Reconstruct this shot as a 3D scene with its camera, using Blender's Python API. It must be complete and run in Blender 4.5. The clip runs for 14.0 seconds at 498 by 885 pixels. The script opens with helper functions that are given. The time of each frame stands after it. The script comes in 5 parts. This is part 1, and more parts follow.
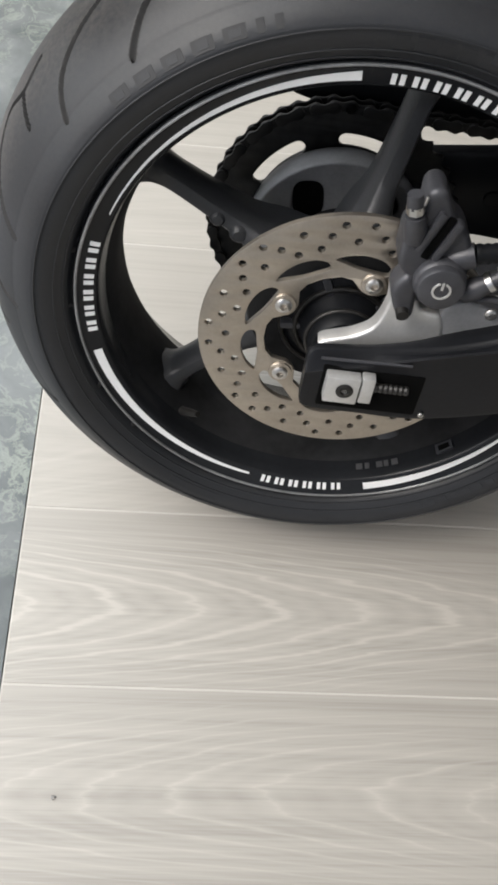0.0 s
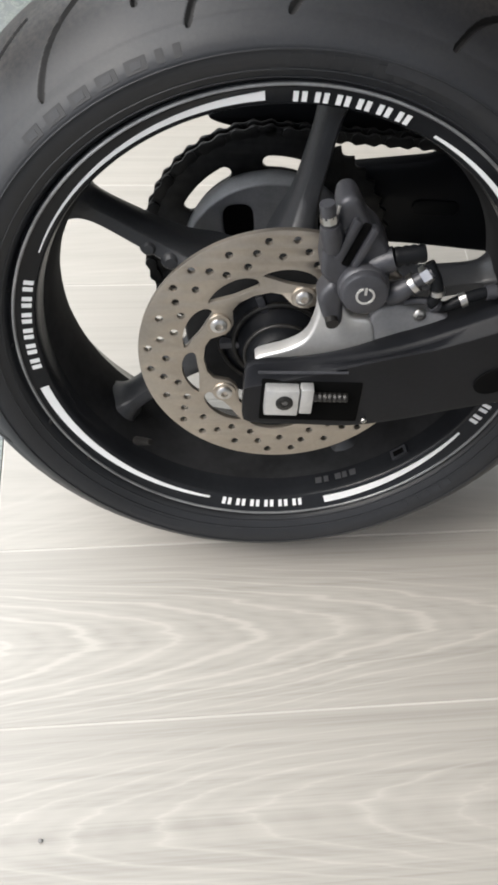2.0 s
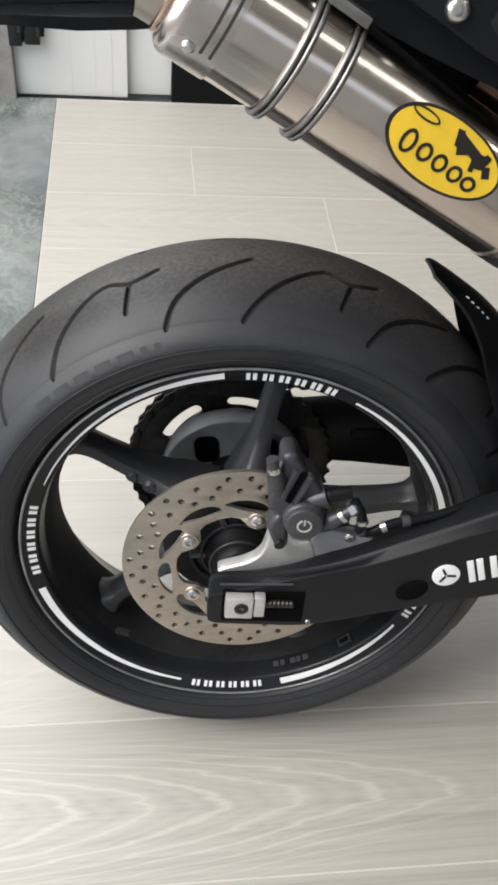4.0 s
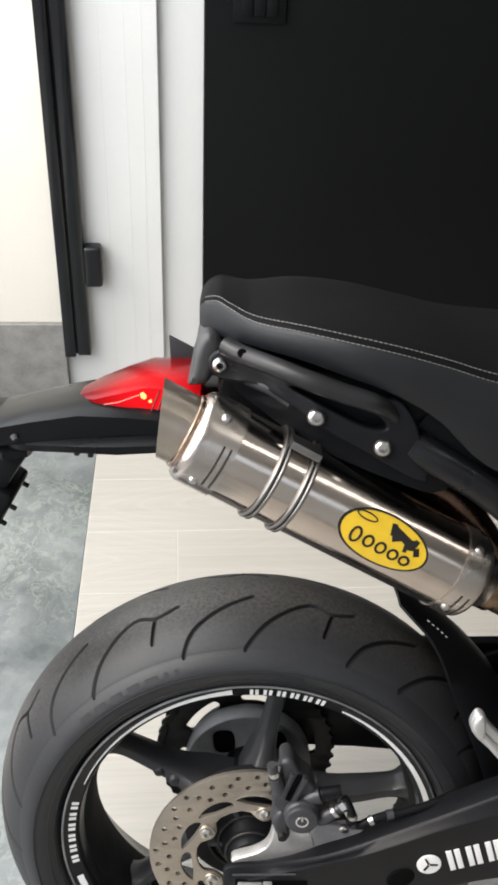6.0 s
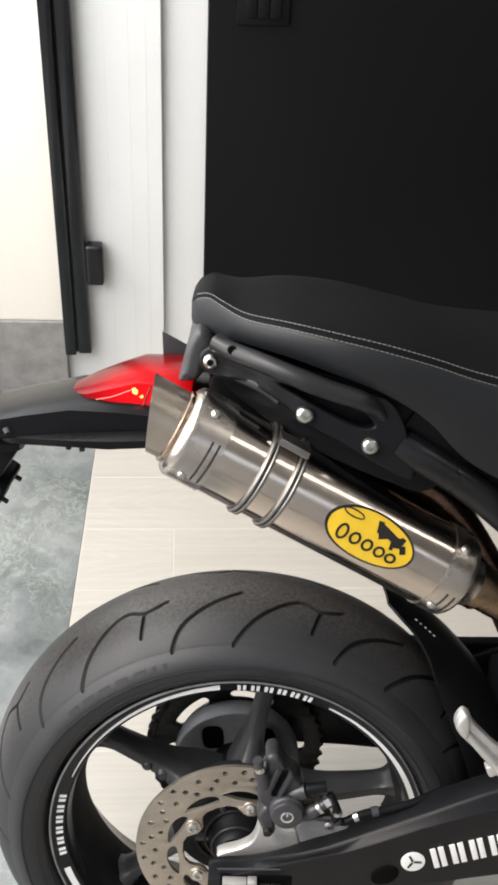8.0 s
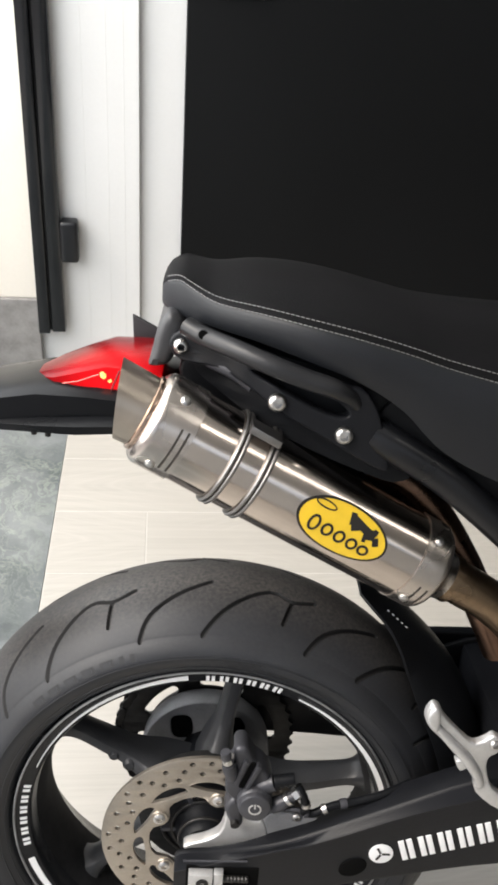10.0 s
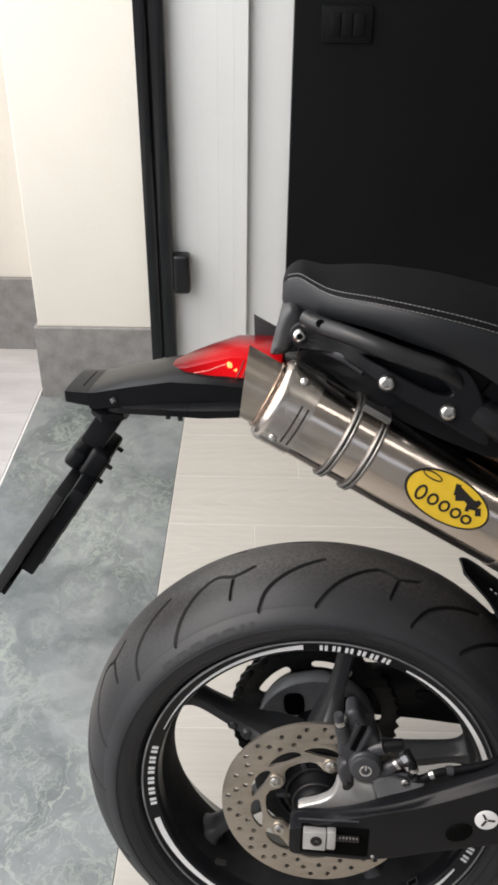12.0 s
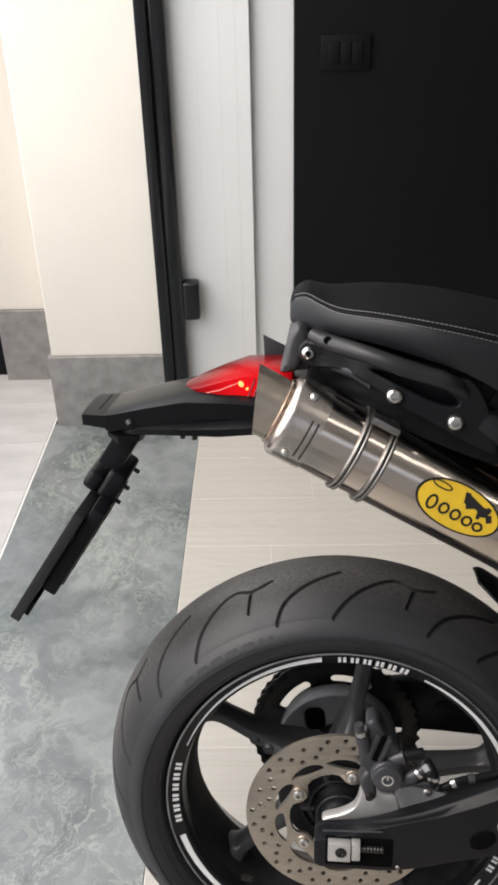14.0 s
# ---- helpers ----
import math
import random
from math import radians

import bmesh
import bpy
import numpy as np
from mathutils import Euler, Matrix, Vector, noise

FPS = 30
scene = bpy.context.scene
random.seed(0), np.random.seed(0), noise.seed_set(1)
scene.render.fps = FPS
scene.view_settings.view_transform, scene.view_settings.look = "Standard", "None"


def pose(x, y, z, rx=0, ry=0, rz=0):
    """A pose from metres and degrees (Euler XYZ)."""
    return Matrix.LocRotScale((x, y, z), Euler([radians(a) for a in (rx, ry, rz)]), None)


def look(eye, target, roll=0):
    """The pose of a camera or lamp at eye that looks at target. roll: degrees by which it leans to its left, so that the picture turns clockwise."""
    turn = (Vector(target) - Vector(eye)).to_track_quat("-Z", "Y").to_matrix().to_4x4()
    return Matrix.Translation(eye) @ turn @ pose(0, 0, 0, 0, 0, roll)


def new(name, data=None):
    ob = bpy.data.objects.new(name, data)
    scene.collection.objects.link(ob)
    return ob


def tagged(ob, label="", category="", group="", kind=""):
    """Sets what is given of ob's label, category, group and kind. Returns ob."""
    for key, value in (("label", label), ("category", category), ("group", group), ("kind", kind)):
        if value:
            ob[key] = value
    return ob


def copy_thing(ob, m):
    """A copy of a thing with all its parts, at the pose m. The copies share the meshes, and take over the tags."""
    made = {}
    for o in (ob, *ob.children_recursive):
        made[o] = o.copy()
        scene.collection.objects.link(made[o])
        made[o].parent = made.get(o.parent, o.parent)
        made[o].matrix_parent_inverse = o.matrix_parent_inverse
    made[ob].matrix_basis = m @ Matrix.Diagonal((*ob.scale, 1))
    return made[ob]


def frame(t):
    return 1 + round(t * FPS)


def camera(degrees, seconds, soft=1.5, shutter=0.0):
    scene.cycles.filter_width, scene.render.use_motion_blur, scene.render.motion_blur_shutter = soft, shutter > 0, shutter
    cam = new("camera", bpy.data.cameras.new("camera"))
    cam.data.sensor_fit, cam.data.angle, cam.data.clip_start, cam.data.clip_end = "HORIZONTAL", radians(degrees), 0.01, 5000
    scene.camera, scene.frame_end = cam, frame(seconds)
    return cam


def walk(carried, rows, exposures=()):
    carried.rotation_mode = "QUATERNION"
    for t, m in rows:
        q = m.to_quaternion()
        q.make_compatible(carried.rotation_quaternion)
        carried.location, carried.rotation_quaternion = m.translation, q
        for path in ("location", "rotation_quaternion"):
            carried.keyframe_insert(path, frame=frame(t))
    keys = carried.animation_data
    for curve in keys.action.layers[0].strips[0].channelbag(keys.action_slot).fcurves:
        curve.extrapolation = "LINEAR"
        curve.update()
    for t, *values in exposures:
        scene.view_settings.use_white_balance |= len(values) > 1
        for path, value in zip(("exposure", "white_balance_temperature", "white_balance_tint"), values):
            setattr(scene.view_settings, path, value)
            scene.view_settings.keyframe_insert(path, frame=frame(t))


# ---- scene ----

# ------------------------------------------------------------------ camera
cam = camera(31.83, 14.0, soft=3.2)
ROWS = [
    (0.0, -0.1097, -0.5324, 0.9254, 29.00, -6.22, 4.02),
    (0.5, -0.1031, -0.5351, 0.9327, 31.54, -6.98, 2.07),
    (1.0, -0.0917, -0.5399, 0.9327, 33.22, -6.50, 1.02),
    (1.5, -0.0853, -0.5420, 0.9309, 32.83, -5.13, 0.49),
    (2.0, -0.0710, -0.5489, 0.9283, 31.85, -3.87, -0.79),
    (2.5, -0.0688, -0.5496, 0.9307, 32.26, -3.40, -2.09),
    (3.0, -0.0783, -0.5499, 0.9432, 33.15, -3.97, -2.22),
    (3.2, -0.0786, -0.5483, 0.9618, 34.40, -4.77, -2.20),
    (5.3, -0.0400, -0.6814, 1.3142, 52.42, -3.59, -0.71),
    (5.5, -0.0406, -0.6797, 1.3230, 53.59, -2.93, -0.76),
    (6.0, -0.0388, -0.6684, 1.3269, 55.36, -2.05, -0.28),
    (6.5, -0.0365, -0.6717, 1.3347, 56.46, -1.00, -0.19),
    (7.0, -0.0298, -0.6727, 1.3262, 55.08, -1.25, -0.35),
    (7.5, -0.0286, -0.6744, 1.3251, 54.73, -2.38, -0.51),
    (8.0, -0.0253, -0.6775, 1.3270, 55.47, -2.63, 0.38),
    (10.3, -0.0181, -0.6512, 1.3198, 54.04, -4.12, -0.40),
    (10.5, -0.0195, -0.6502, 1.3195, 53.97, -3.77, 0.54),
    (11.0, -0.0225, -0.6594, 1.3225, 54.13, -1.71, 2.44),
    (11.5, -0.0267, -0.7242, 1.3192, 55.75, -0.71, 2.94),
    (12.0, -0.0353, -0.7723, 1.3196, 56.93, -0.49, 4.81),
    (12.5, -0.0202, -0.7896, 1.3321, 58.58, 0.34, 4.38),
    (13.0, -0.0206, -0.8003, 1.3263, 58.70, 0.92, 3.54),
    (13.5, -0.0286, -0.7988, 1.3266, 59.02, 1.38, 4.43),
    (14.0, -0.0327, -0.7980, 1.3239, 58.62, 1.46, 4.63),
]
EXPOSURES = [(0.0, -0.25, 6550, 10), (0.5, -0.15, 6550, 10), (1.5, 0.03, 6500, 10), (3.2, -0.09, 6500, 10), (5.3, -0.01, 6560, 10), (6.5, 0.01, 6650, 10), (8.2, 0.07, 6750, 11), (10.5, 0.13, 6700, 11), (11.0, -0.05, 6700, 11), (11.5, -0.21, 6650, 11), (12.0, -0.35, 6700, 12), (12.5, -0.52, 6950, 13), (13.5, -0.38, 6800, 12), (14.0, -0.36, 6750, 13)]
walk(cam, [(t, pose(*p)) for t, *p in ROWS], EXPOSURES)

# ------------------------------------------------------------------ light
ROOM = pose(0, 0, 0, 0, 0, 3.75)          # the room stands slightly askew to the parked bike
world = bpy.data.worlds.new("sky")
scene.world = world
world.use_nodes = True
wn = world.node_tree.nodes
sky = wn.new("ShaderNodeTexSky")
sky.sky_type, sky.sun_disc = "NISHITA", False
sky.sun_elevation, sky.sun_rotation = radians(50), radians(250)
sky.air_density, sky.dust_density = 1.0, 4.0
wn["Background"].inputs["Strength"].default_value = 0.15
world.node_tree.links.new(sky.outputs[0], wn["Background"].inputs["Color"])

sun = new("sun", bpy.data.lights.new("sun", "SUN"))
sun.data.energy, sun.data.angle, sun.data.color = 1.0, radians(15), (1.0, 0.96, 0.9)
sun.matrix_world = ROOM @ look((-6, -1.5, 7), (0, 0, 0))


def daylight(name, m, sx, sy, watts, colour=(0.95, 0.985, 1.0)):
    """Area lamp as sky light through an opening, seen or added."""
    ob = new(name, bpy.data.lights.new(name, "AREA"))
    ob.data.shape, ob.data.size, ob.data.size_y = "RECTANGLE", sx, sy
    ob.data.energy, ob.data.color = watts, colour
    ob.matrix_world = m
    return ob


daylight("doorway_daylight", ROOM @ look((-0.95, 0.25, 1.50), (0.6, 0.10, 0.6)), 2.3, 1.8, 60)
# added fill at an unseen window, lights the bike's near side
daylight("front_fill_lamp", ROOM @ look((1.0, -2.62, 2.05), (0.6, 0.0, 0.7)), 2.4, 0.45, 2.5)


# ------------------------------------------------------------------ materials
def material(name, colour, rough=0.5, metal=0.0, vary=0.12, scale=8.0, fine=120.0, bump=0.05, dust=None, dust_amount=0.0, stretch=(1, 1, 1), spec=0.5, crown=0.0):
    """A surface with blotches, fine grain and optional dust."""
    m = bpy.data.materials.new(name)
    m.use_nodes = True
    nt = m.node_tree
    n, l = nt.nodes, nt.links
    b = n["Principled BSDF"]
    b.inputs["Metallic"].default_value = metal
    b.inputs["Specular IOR Level"].default_value = spec
    tc = n.new("ShaderNodeTexCoord")
    mp = n.new("ShaderNodeMapping")
    mp.inputs["Scale"].default_value = stretch
    l.new(tc.outputs["Object"], mp.inputs[0])
    big, small = n.new("ShaderNodeTexNoise"), n.new("ShaderNodeTexNoise")
    for tex, sc, det in ((big, scale, 4), (small, fine, 3)):
        tex.inputs["Scale"].default_value, tex.inputs["Detail"].default_value = sc, det
        l.new(mp.outputs[0], tex.inputs["Vector"])
    mix = n.new("ShaderNodeMath")
    mix.operation = "MULTIPLY_ADD"
    l.new(small.outputs["Fac"], mix.inputs[0])
    mix.inputs[1].default_value = 0.4
    l.new(big.outputs["Fac"], mix.inputs[2])
    ramp = n.new("ShaderNodeValToRGB")
    lo, hi = [max(0.0, c * (1 - vary)) for c in colour], [min(1.0, c * (1 + vary)) for c in colour]
    ramp.color_ramp.elements[0].position, ramp.color_ramp.elements[0].color = 0.45, (*lo, 1)
    ramp.color_ramp.elements[1].position, ramp.color_ramp.elements[1].color = 0.95, (*hi, 1)
    l.new(mix.outputs[0], ramp.inputs[0])
    out = ramp.outputs[0]
    if dust:
        dn = n.new("ShaderNodeTexNoise")
        dn.inputs["Scale"].default_value, dn.inputs["Detail"].default_value = scale * 2.3, 8
        l.new(tc.outputs["Object"], dn.inputs["Vector"])
        dr = n.new("ShaderNodeMapRange")
        dr.inputs[1].default_value, dr.inputs[2].default_value, dr.inputs[4].default_value = 0.45, 0.75, dust_amount
        l.new(dn.outputs["Fac"], dr.inputs[0])
        dust_fac = dr.outputs[0]
        if crown:      # dust gathers on the running surface, speckled
            dr.inputs[1].default_value, dr.inputs[2].default_value = 0.22, 0.80
            dn.inputs["Scale"].default_value = 260.0
            sp, ab, cr, mu = n.new("ShaderNodeSeparateXYZ"), n.new("ShaderNodeMath"), n.new("ShaderNodeMapRange"), n.new("ShaderNodeMath")
            l.new(tc.outputs["Object"], sp.inputs[0])
            ab.operation, mu.operation = "ABSOLUTE", "MULTIPLY"
            l.new(sp.outputs["Y"], ab.inputs[0])
            cr.inputs[1].default_value, cr.inputs[2].default_value, cr.inputs[3].default_value, cr.inputs[4].default_value = 0.024, crown, 1.0, 0.10
            l.new(ab.outputs[0], cr.inputs[0])
            l.new(dr.outputs[0], mu.inputs[0])
            l.new(cr.outputs[0], mu.inputs[1])
            dust_fac = mu.outputs[0]
        mx = n.new("ShaderNodeMixRGB")
        l.new(dust_fac, mx.inputs[0])
        l.new(out, mx.inputs[1])
        mx.inputs[2].default_value = (*dust, 1)
        out = mx.outputs[0]
    l.new(out, b.inputs["Base Color"])
    rr = n.new("ShaderNodeMapRange")
    rr.inputs[3].default_value, rr.inputs[4].default_value = max(0.02, rough - 0.08), min(1.0, rough + 0.08)
    l.new(big.outputs["Fac"], rr.inputs[0])
    l.new(rr.outputs[0], b.inputs["Roughness"])
    if bump:
        bp = n.new("ShaderNodeBump")
        bp.inputs["Strength"].default_value, bp.inputs["Distance"].default_value = bump, 0.002
        l.new(small.outputs["Fac"], bp.inputs["Height"])
        l.new(bp.outputs[0], b.inputs["Normal"])
    return m


def wood_tile(name, figure, grain, tone=1.0, axis=None, points=0, phase=0.0):
    """Pale oak printed on porcelain: fine fibres and nested cathedral arches, each plank cut elsewhere.
    axis, points, phase: where one print has its arches across the plank, which way they point, and their offset."""
    m = bpy.data.materials.new(name)
    m.use_nodes = True
    n, l = m.node_tree.nodes, m.node_tree.links
    b = n["Principled BSDF"]

    def op(kind, *ins):
        q = n.new("ShaderNodeMath")
        q.operation = kind
        for k, v in enumerate(ins):
            if isinstance(v, (int, float)):
                q.inputs[k].default_value = v
            else:
                l.new(v, q.inputs[k])
        return q.outputs[0]

    tc, info = n.new("ShaderNodeTexCoord"), n.new("ShaderNodeObjectInfo")
    rnd = info.outputs["Random"]
    shift = n.new("ShaderNodeCombineXYZ")
    for k, mul in enumerate((37.0, 11.0, 53.0)):
        l.new(op("MULTIPLY", rnd, mul), shift.inputs[k])
    add = n.new("ShaderNodeVectorMath")
    l.new(tc.outputs["Object"], add.inputs[0])
    l.new(shift.outputs[0], add.inputs[1])

    def noise_at(stretch, scale, detail, rough=0.5):
        mp, t = n.new("ShaderNodeMapping"), n.new("ShaderNodeTexNoise")
        mp.inputs["Scale"].default_value = stretch
        l.new(add.outputs[0], mp.inputs[0])
        l.new(mp.outputs[0], t.inputs["Vector"])
        t.inputs["Scale"].default_value, t.inputs["Detail"].default_value, t.inputs["Roughness"].default_value = scale, detail, rough
        return t.outputs["Fac"]

    sep = n.new("ShaderNodeSeparateXYZ")
    l.new(tc.outputs["Object"], sep.inputs[0])
    wander = noise_at((1.0, 1.0, 1.0), 1.7, 2)
    yc = op("ADD", op("MULTIPLY_ADD", rnd, 0.0 if axis else 0.07, axis or 0.065), op("MULTIPLY_ADD", wander, 0.04 if axis else 0.09, -0.02 if axis else -0.045))
    y = op("DIVIDE", op("SUBTRACT", sep.outputs["Y"], yc), 0.0165)
    arch = op("MULTIPLY", op("MULTIPLY", y, y), 0.30) if axis else op("SQRT", op("MULTIPLY_ADD", y, y, 1.2))
    flow = op("MULTIPLY", noise_at((0.7, 3.0, 3.0), 3.2, 3 if axis else 2), 2.3 if axis else 1.7)
    flip = op("MULTIPLY_ADD", op("GREATER_THAN", rnd, 0.5), 2.0, -1.0)
    along = op("ADD", op("MULTIPLY", op("DIVIDE", sep.outputs["X"], 0.070), float(points) if points else flip), phase)
    fibre = noise_at((0.7, 70.0, 70.0), 4.0, 6, 0.65)
    streak = noise_at((0.35, 22.0, 22.0), 3.0, 5, 0.6)
    ragged = op("MULTIPLY", noise_at((0.5, 40.0, 40.0), 3.0, 3), 1.0 if axis else 0.5)
    f = op("ADD", op("ADD", op("ADD", along, arch), flow), ragged)
    line = op("POWER", op("MULTIPLY", op("PINGPONG", op("MULTIPLY", f, 0.74), 0.5), 2.0), 6.0 if axis else 4.0)
    minor = op("MULTIPLY", op("PINGPONG", op("MULTIPLY", f, 1.9), 0.5), 2.0)
    rings = op("MULTIPLY_ADD", line, 0.25 if axis else 0.20, op("MULTIPLY", minor, 0.06 if axis else 0.10))
    mask = n.new("ShaderNodeMapRange")
    mask.inputs[1].default_value, mask.inputs[2].default_value = 0.38, 0.56
    if axis:      # the print fades towards the plank's edges and far end
        fade = op("SUBTRACT", 1.15, op("ADD", op("MULTIPLY", op("ABSOLUTE", y), 0.18), op("MULTIPLY", op("MAXIMUM", op("SUBTRACT", sep.outputs["X"], 0.40), 0.0), 3.0)))
        mask.inputs[1].default_value, mask.inputs[2].default_value = 0.05, 0.65
        l.new(fade, mask.inputs[0])
    else:
        l.new(noise_at((1.0, 3.5, 1.0), 2.6, 2), mask.inputs[0])
    v = op("MULTIPLY_ADD", op("MULTIPLY", rings, mask.outputs[0]), figure, op("MULTIPLY_ADD", op("SUBTRACT", op("MULTIPLY_ADD", fibre, 0.42, op("MULTIPLY", streak, 0.46)), 0.45), grain, 0.45))
    ramp = n.new("ShaderNodeValToRGB")
    e = ramp.color_ramp.elements
    e[0].position, e[0].color = 0.24, (0.300, 0.286, 0.258, 1)
    e[1].position, e[1].color = 0.74, (0.515, 0.493, 0.450, 1)
    ramp.color_ramp.elements.new(0.46).color = (0.415, 0.397, 0.362, 1)
    l.new(v, ramp.inputs[0])
    for el in e:
        el.color = [c * tone for c in el.color[:3]] + [1]
    l.new(ramp.outputs[0], b.inputs["Base Color"])
    b.inputs["Roughness"].default_value = 0.42
    bp = n.new("ShaderNodeBump")
    bp.inputs["Strength"].default_value, bp.inputs["Distance"].default_value = 0.06, 0.001
    l.new(fibre, bp.inputs["Height"])
    l.new(bp.outputs[0], b.inputs["Normal"])
    return m


def marble():
    """Polished grey-green marble with pale swirling veins."""
    m = bpy.data.materials.new("green_marble")
    m.use_nodes = True
    n, l = m.node_tree.nodes, m.node_tree.links
    b = n["Principled BSDF"]
    tc = n.new("ShaderNodeTexCoord")

    def noise_of(vec, scale, detail, rough=0.5):
        t = n.new("ShaderNodeTexNoise")
        t.inputs["Scale"].default_value, t.inputs["Detail"].default_value, t.inputs["Roughness"].default_value = scale, detail, rough
        l.new(vec, t.inputs["Vector"])
        return t

    def span(val, a, c, lo=0.0, hi=1.0):
        r = n.new("ShaderNodeMapRange")
        r.inputs[1].default_value, r.inputs[2].default_value, r.inputs[3].default_value, r.inputs[4].default_value = a, c, lo, hi
        l.new(val, r.inputs[0])
        return r.outputs[0]

    def calc(kind, p, q):
        k = n.new("ShaderNodeMath")
        k.operation = kind
        for i, v in enumerate((p, q)):
            if isinstance(v, (int, float)):
                k.inputs[i].default_value = v
            else:
                l.new(v, k.inputs[i])
        return k.outputs[0]

    along = n.new("ShaderNodeMapping")      # the veins run along the sill
    along.inputs["Scale"].default_value = (1.15, 0.72, 1.0)
    along.inputs["Rotation"].default_value = (0, 0, radians(-14))
    l.new(tc.outputs["Object"], along.inputs[0])
    warp = n.new("ShaderNodeVectorMath")
    warp.operation = "MULTIPLY_ADD"
    warp.inputs[1].default_value = (0.42, 0.42, 0.42)
    l.new(noise_of(tc.outputs["Object"], 5.5, 5).outputs["Color"], warp.inputs[0])
    l.new(along.outputs[0], warp.inputs[2])
    cloud = noise_of(warp.outputs[0], 4.0, 6, 0.55).outputs["Fac"]
    ridge = calc("ABSOLUTE", calc("SUBTRACT", noise_of(warp.outputs[0], 10.0, 7, 0.6).outputs["Fac"], 0.5), 0.0)
    ridge2 = calc("ABSOLUTE", calc("SUBTRACT", noise_of(warp.outputs[0], 19.0, 6, 0.6).outputs["Fac"], 0.48), 0.0)
    zone = span(noise_of(along.outputs[0], 3.4, 4).outputs["Fac"], 0.42, 0.62, 0.10, 1.0)
    veins = calc("MULTIPLY", calc("MAXIMUM", span(ridge, 0.0, 0.030, 1.0, 0.0), span(ridge2, 0.0, 0.022, 0.8, 0.0)), zone)
    ramp = n.new("ShaderNodeValToRGB")
    e = ramp.color_ramp.elements
    e[0].position, e[0].color = 0.36, (0.074, 0.087, 0.090, 1)
    e[1].position, e[1].color = 0.62, (0.205, 0.222, 0.224, 1)
    l.new(cloud, ramp.inputs[0])
    mix = n.new("ShaderNodeMixRGB")
    l.new(calc("MULTIPLY", veins, 0.72), mix.inputs[0])
    l.new(ramp.outputs[0], mix.inputs[1])
    mix.inputs[2].default_value = (0.315, 0.358, 0.305, 1)
    l.new(mix.outputs[0], b.inputs["Base Color"])
    b.inputs["Roughness"].default_value = 0.3
    return m


def glow(name, colour, strength):
    m = bpy.data.materials.new(name)
    m.use_nodes = True
    b = m.node_tree.nodes["Principled BSDF"]
    b.inputs["Base Color"].default_value = (*colour, 1)
    b.inputs["Emission Color"].default_value = (*colour, 1)
    b.inputs["Emission Strength"].default_value = strength
    return m


M_TILE, M_TILE_PLAIN, M_MARBLE = wood_tile("oak_tile_cathedral", 1.35, 1.15, 0.90), wood_tile("oak_tile_straight", 0.30, 0.5), marble()
M_TILE_EAST = wood_tile("oak_tile_arches_ahead", 1.5, 0.95, 0.92, 0.082, 1, 0.2)
M_TILE_WEST = wood_tile("oak_tile_arches_back", 0.8, 1.0, 0.92, 0.097, -1, 0.3)
M_GROUT = material("pale_grout", (0.51, 0.495, 0.46), 0.8, vary=0.06)
M_PALEJOINT = material("pale_paving_joint", (0.68, 0.67, 0.65), 0.8, vary=0.06)
M_PAVING = material("outdoor_tile", (0.47, 0.46, 0.45), 0.55, vary=0.14, scale=5, stretch=(1, 4, 1))
M_PLASTER = material("cream_plaster", (0.74, 0.70, 0.625), 0.85, vary=0.04, scale=3, bump=0.1)
M_WHITE = material("white_paint", (0.67, 0.67, 0.66), 0.5, vary=0.03, scale=4, bump=0.02)
M_SKIRT = material("grey_stone_tile", (0.245, 0.237, 0.228), 0.5, vary=0.22, scale=26, bump=0.05)
M_BLACKWALL = material("black_wall_paint", (0.0034, 0.0038, 0.0043), 0.6, vary=0.15, scale=2, bump=0.02, spec=0.15)
M_BLACKMETAL = material("black_powder_coat", (0.006, 0.0065, 0.008), 0.3, spec=0.4, vary=0.15, scale=20)
M_GLOSSRAIL = material("gloss_black_lacquer", (0.006, 0.0065, 0.0075), 0.14, vary=0.15, scale=12, fine=60, bump=0.03)
M_BARREL = material("dusty_matt_black_barrel", (0.0215, 0.0218, 0.0228), 0.75, vary=0.4, scale=18, spec=0.08)
M_TYRE = material("tyre_rubber", (0.0145, 0.0164, 0.0203), 0.50, vary=0.28, scale=14, fine=600, bump=0.05, dust=(0.110, 0.100, 0.089), dust_amount=0.85, crown=0.066, spec=0.45)
M_SIDE = material("sidewall_rubber", (0.0195, 0.0208, 0.0236), 0.42, vary=0.15, scale=20, fine=300, bump=0.06, spec=0.4)
# darker rubber that paints the shade inside the tread grooves
M_GROOVE = material("shaded_groove_rubber", (0.006, 0.006, 0.0065), 0.7, vary=0.1)
M_TEXTRUB = material("raised_rubber_lettering", (0.0125, 0.0132, 0.0150), 0.55, vary=0.3, scale=60)
M_RIM = material("satin_black_rim", (0.0145, 0.0155, 0.0176), 0.24, spec=0.2, vary=0.2, scale=16, fine=200)
M_LIP = material("pale_rim_edge", (0.27, 0.275, 0.28), 0.35, metal=0.6, vary=0.35, scale=30, fine=300)
M_SPOKE = material("matt_black_cast", (0.031, 0.0325, 0.036), 0.42, vary=0.2, scale=25, fine=350, bump=0.15)
M_STICKER = material("white_vinyl", (0.82, 0.83, 0.84), 0.35, vary=0.03, scale=30)
M_DISC = material("worn_disc_steel", (0.43, 0.385, 0.33), 0.38, metal=0.9, vary=0.12, scale=22, fine=300, bump=0.04)
M_STEEL = material("zinc_steel", (0.60, 0.59, 0.57), 0.3, metal=1.0, vary=0.1, scale=60)
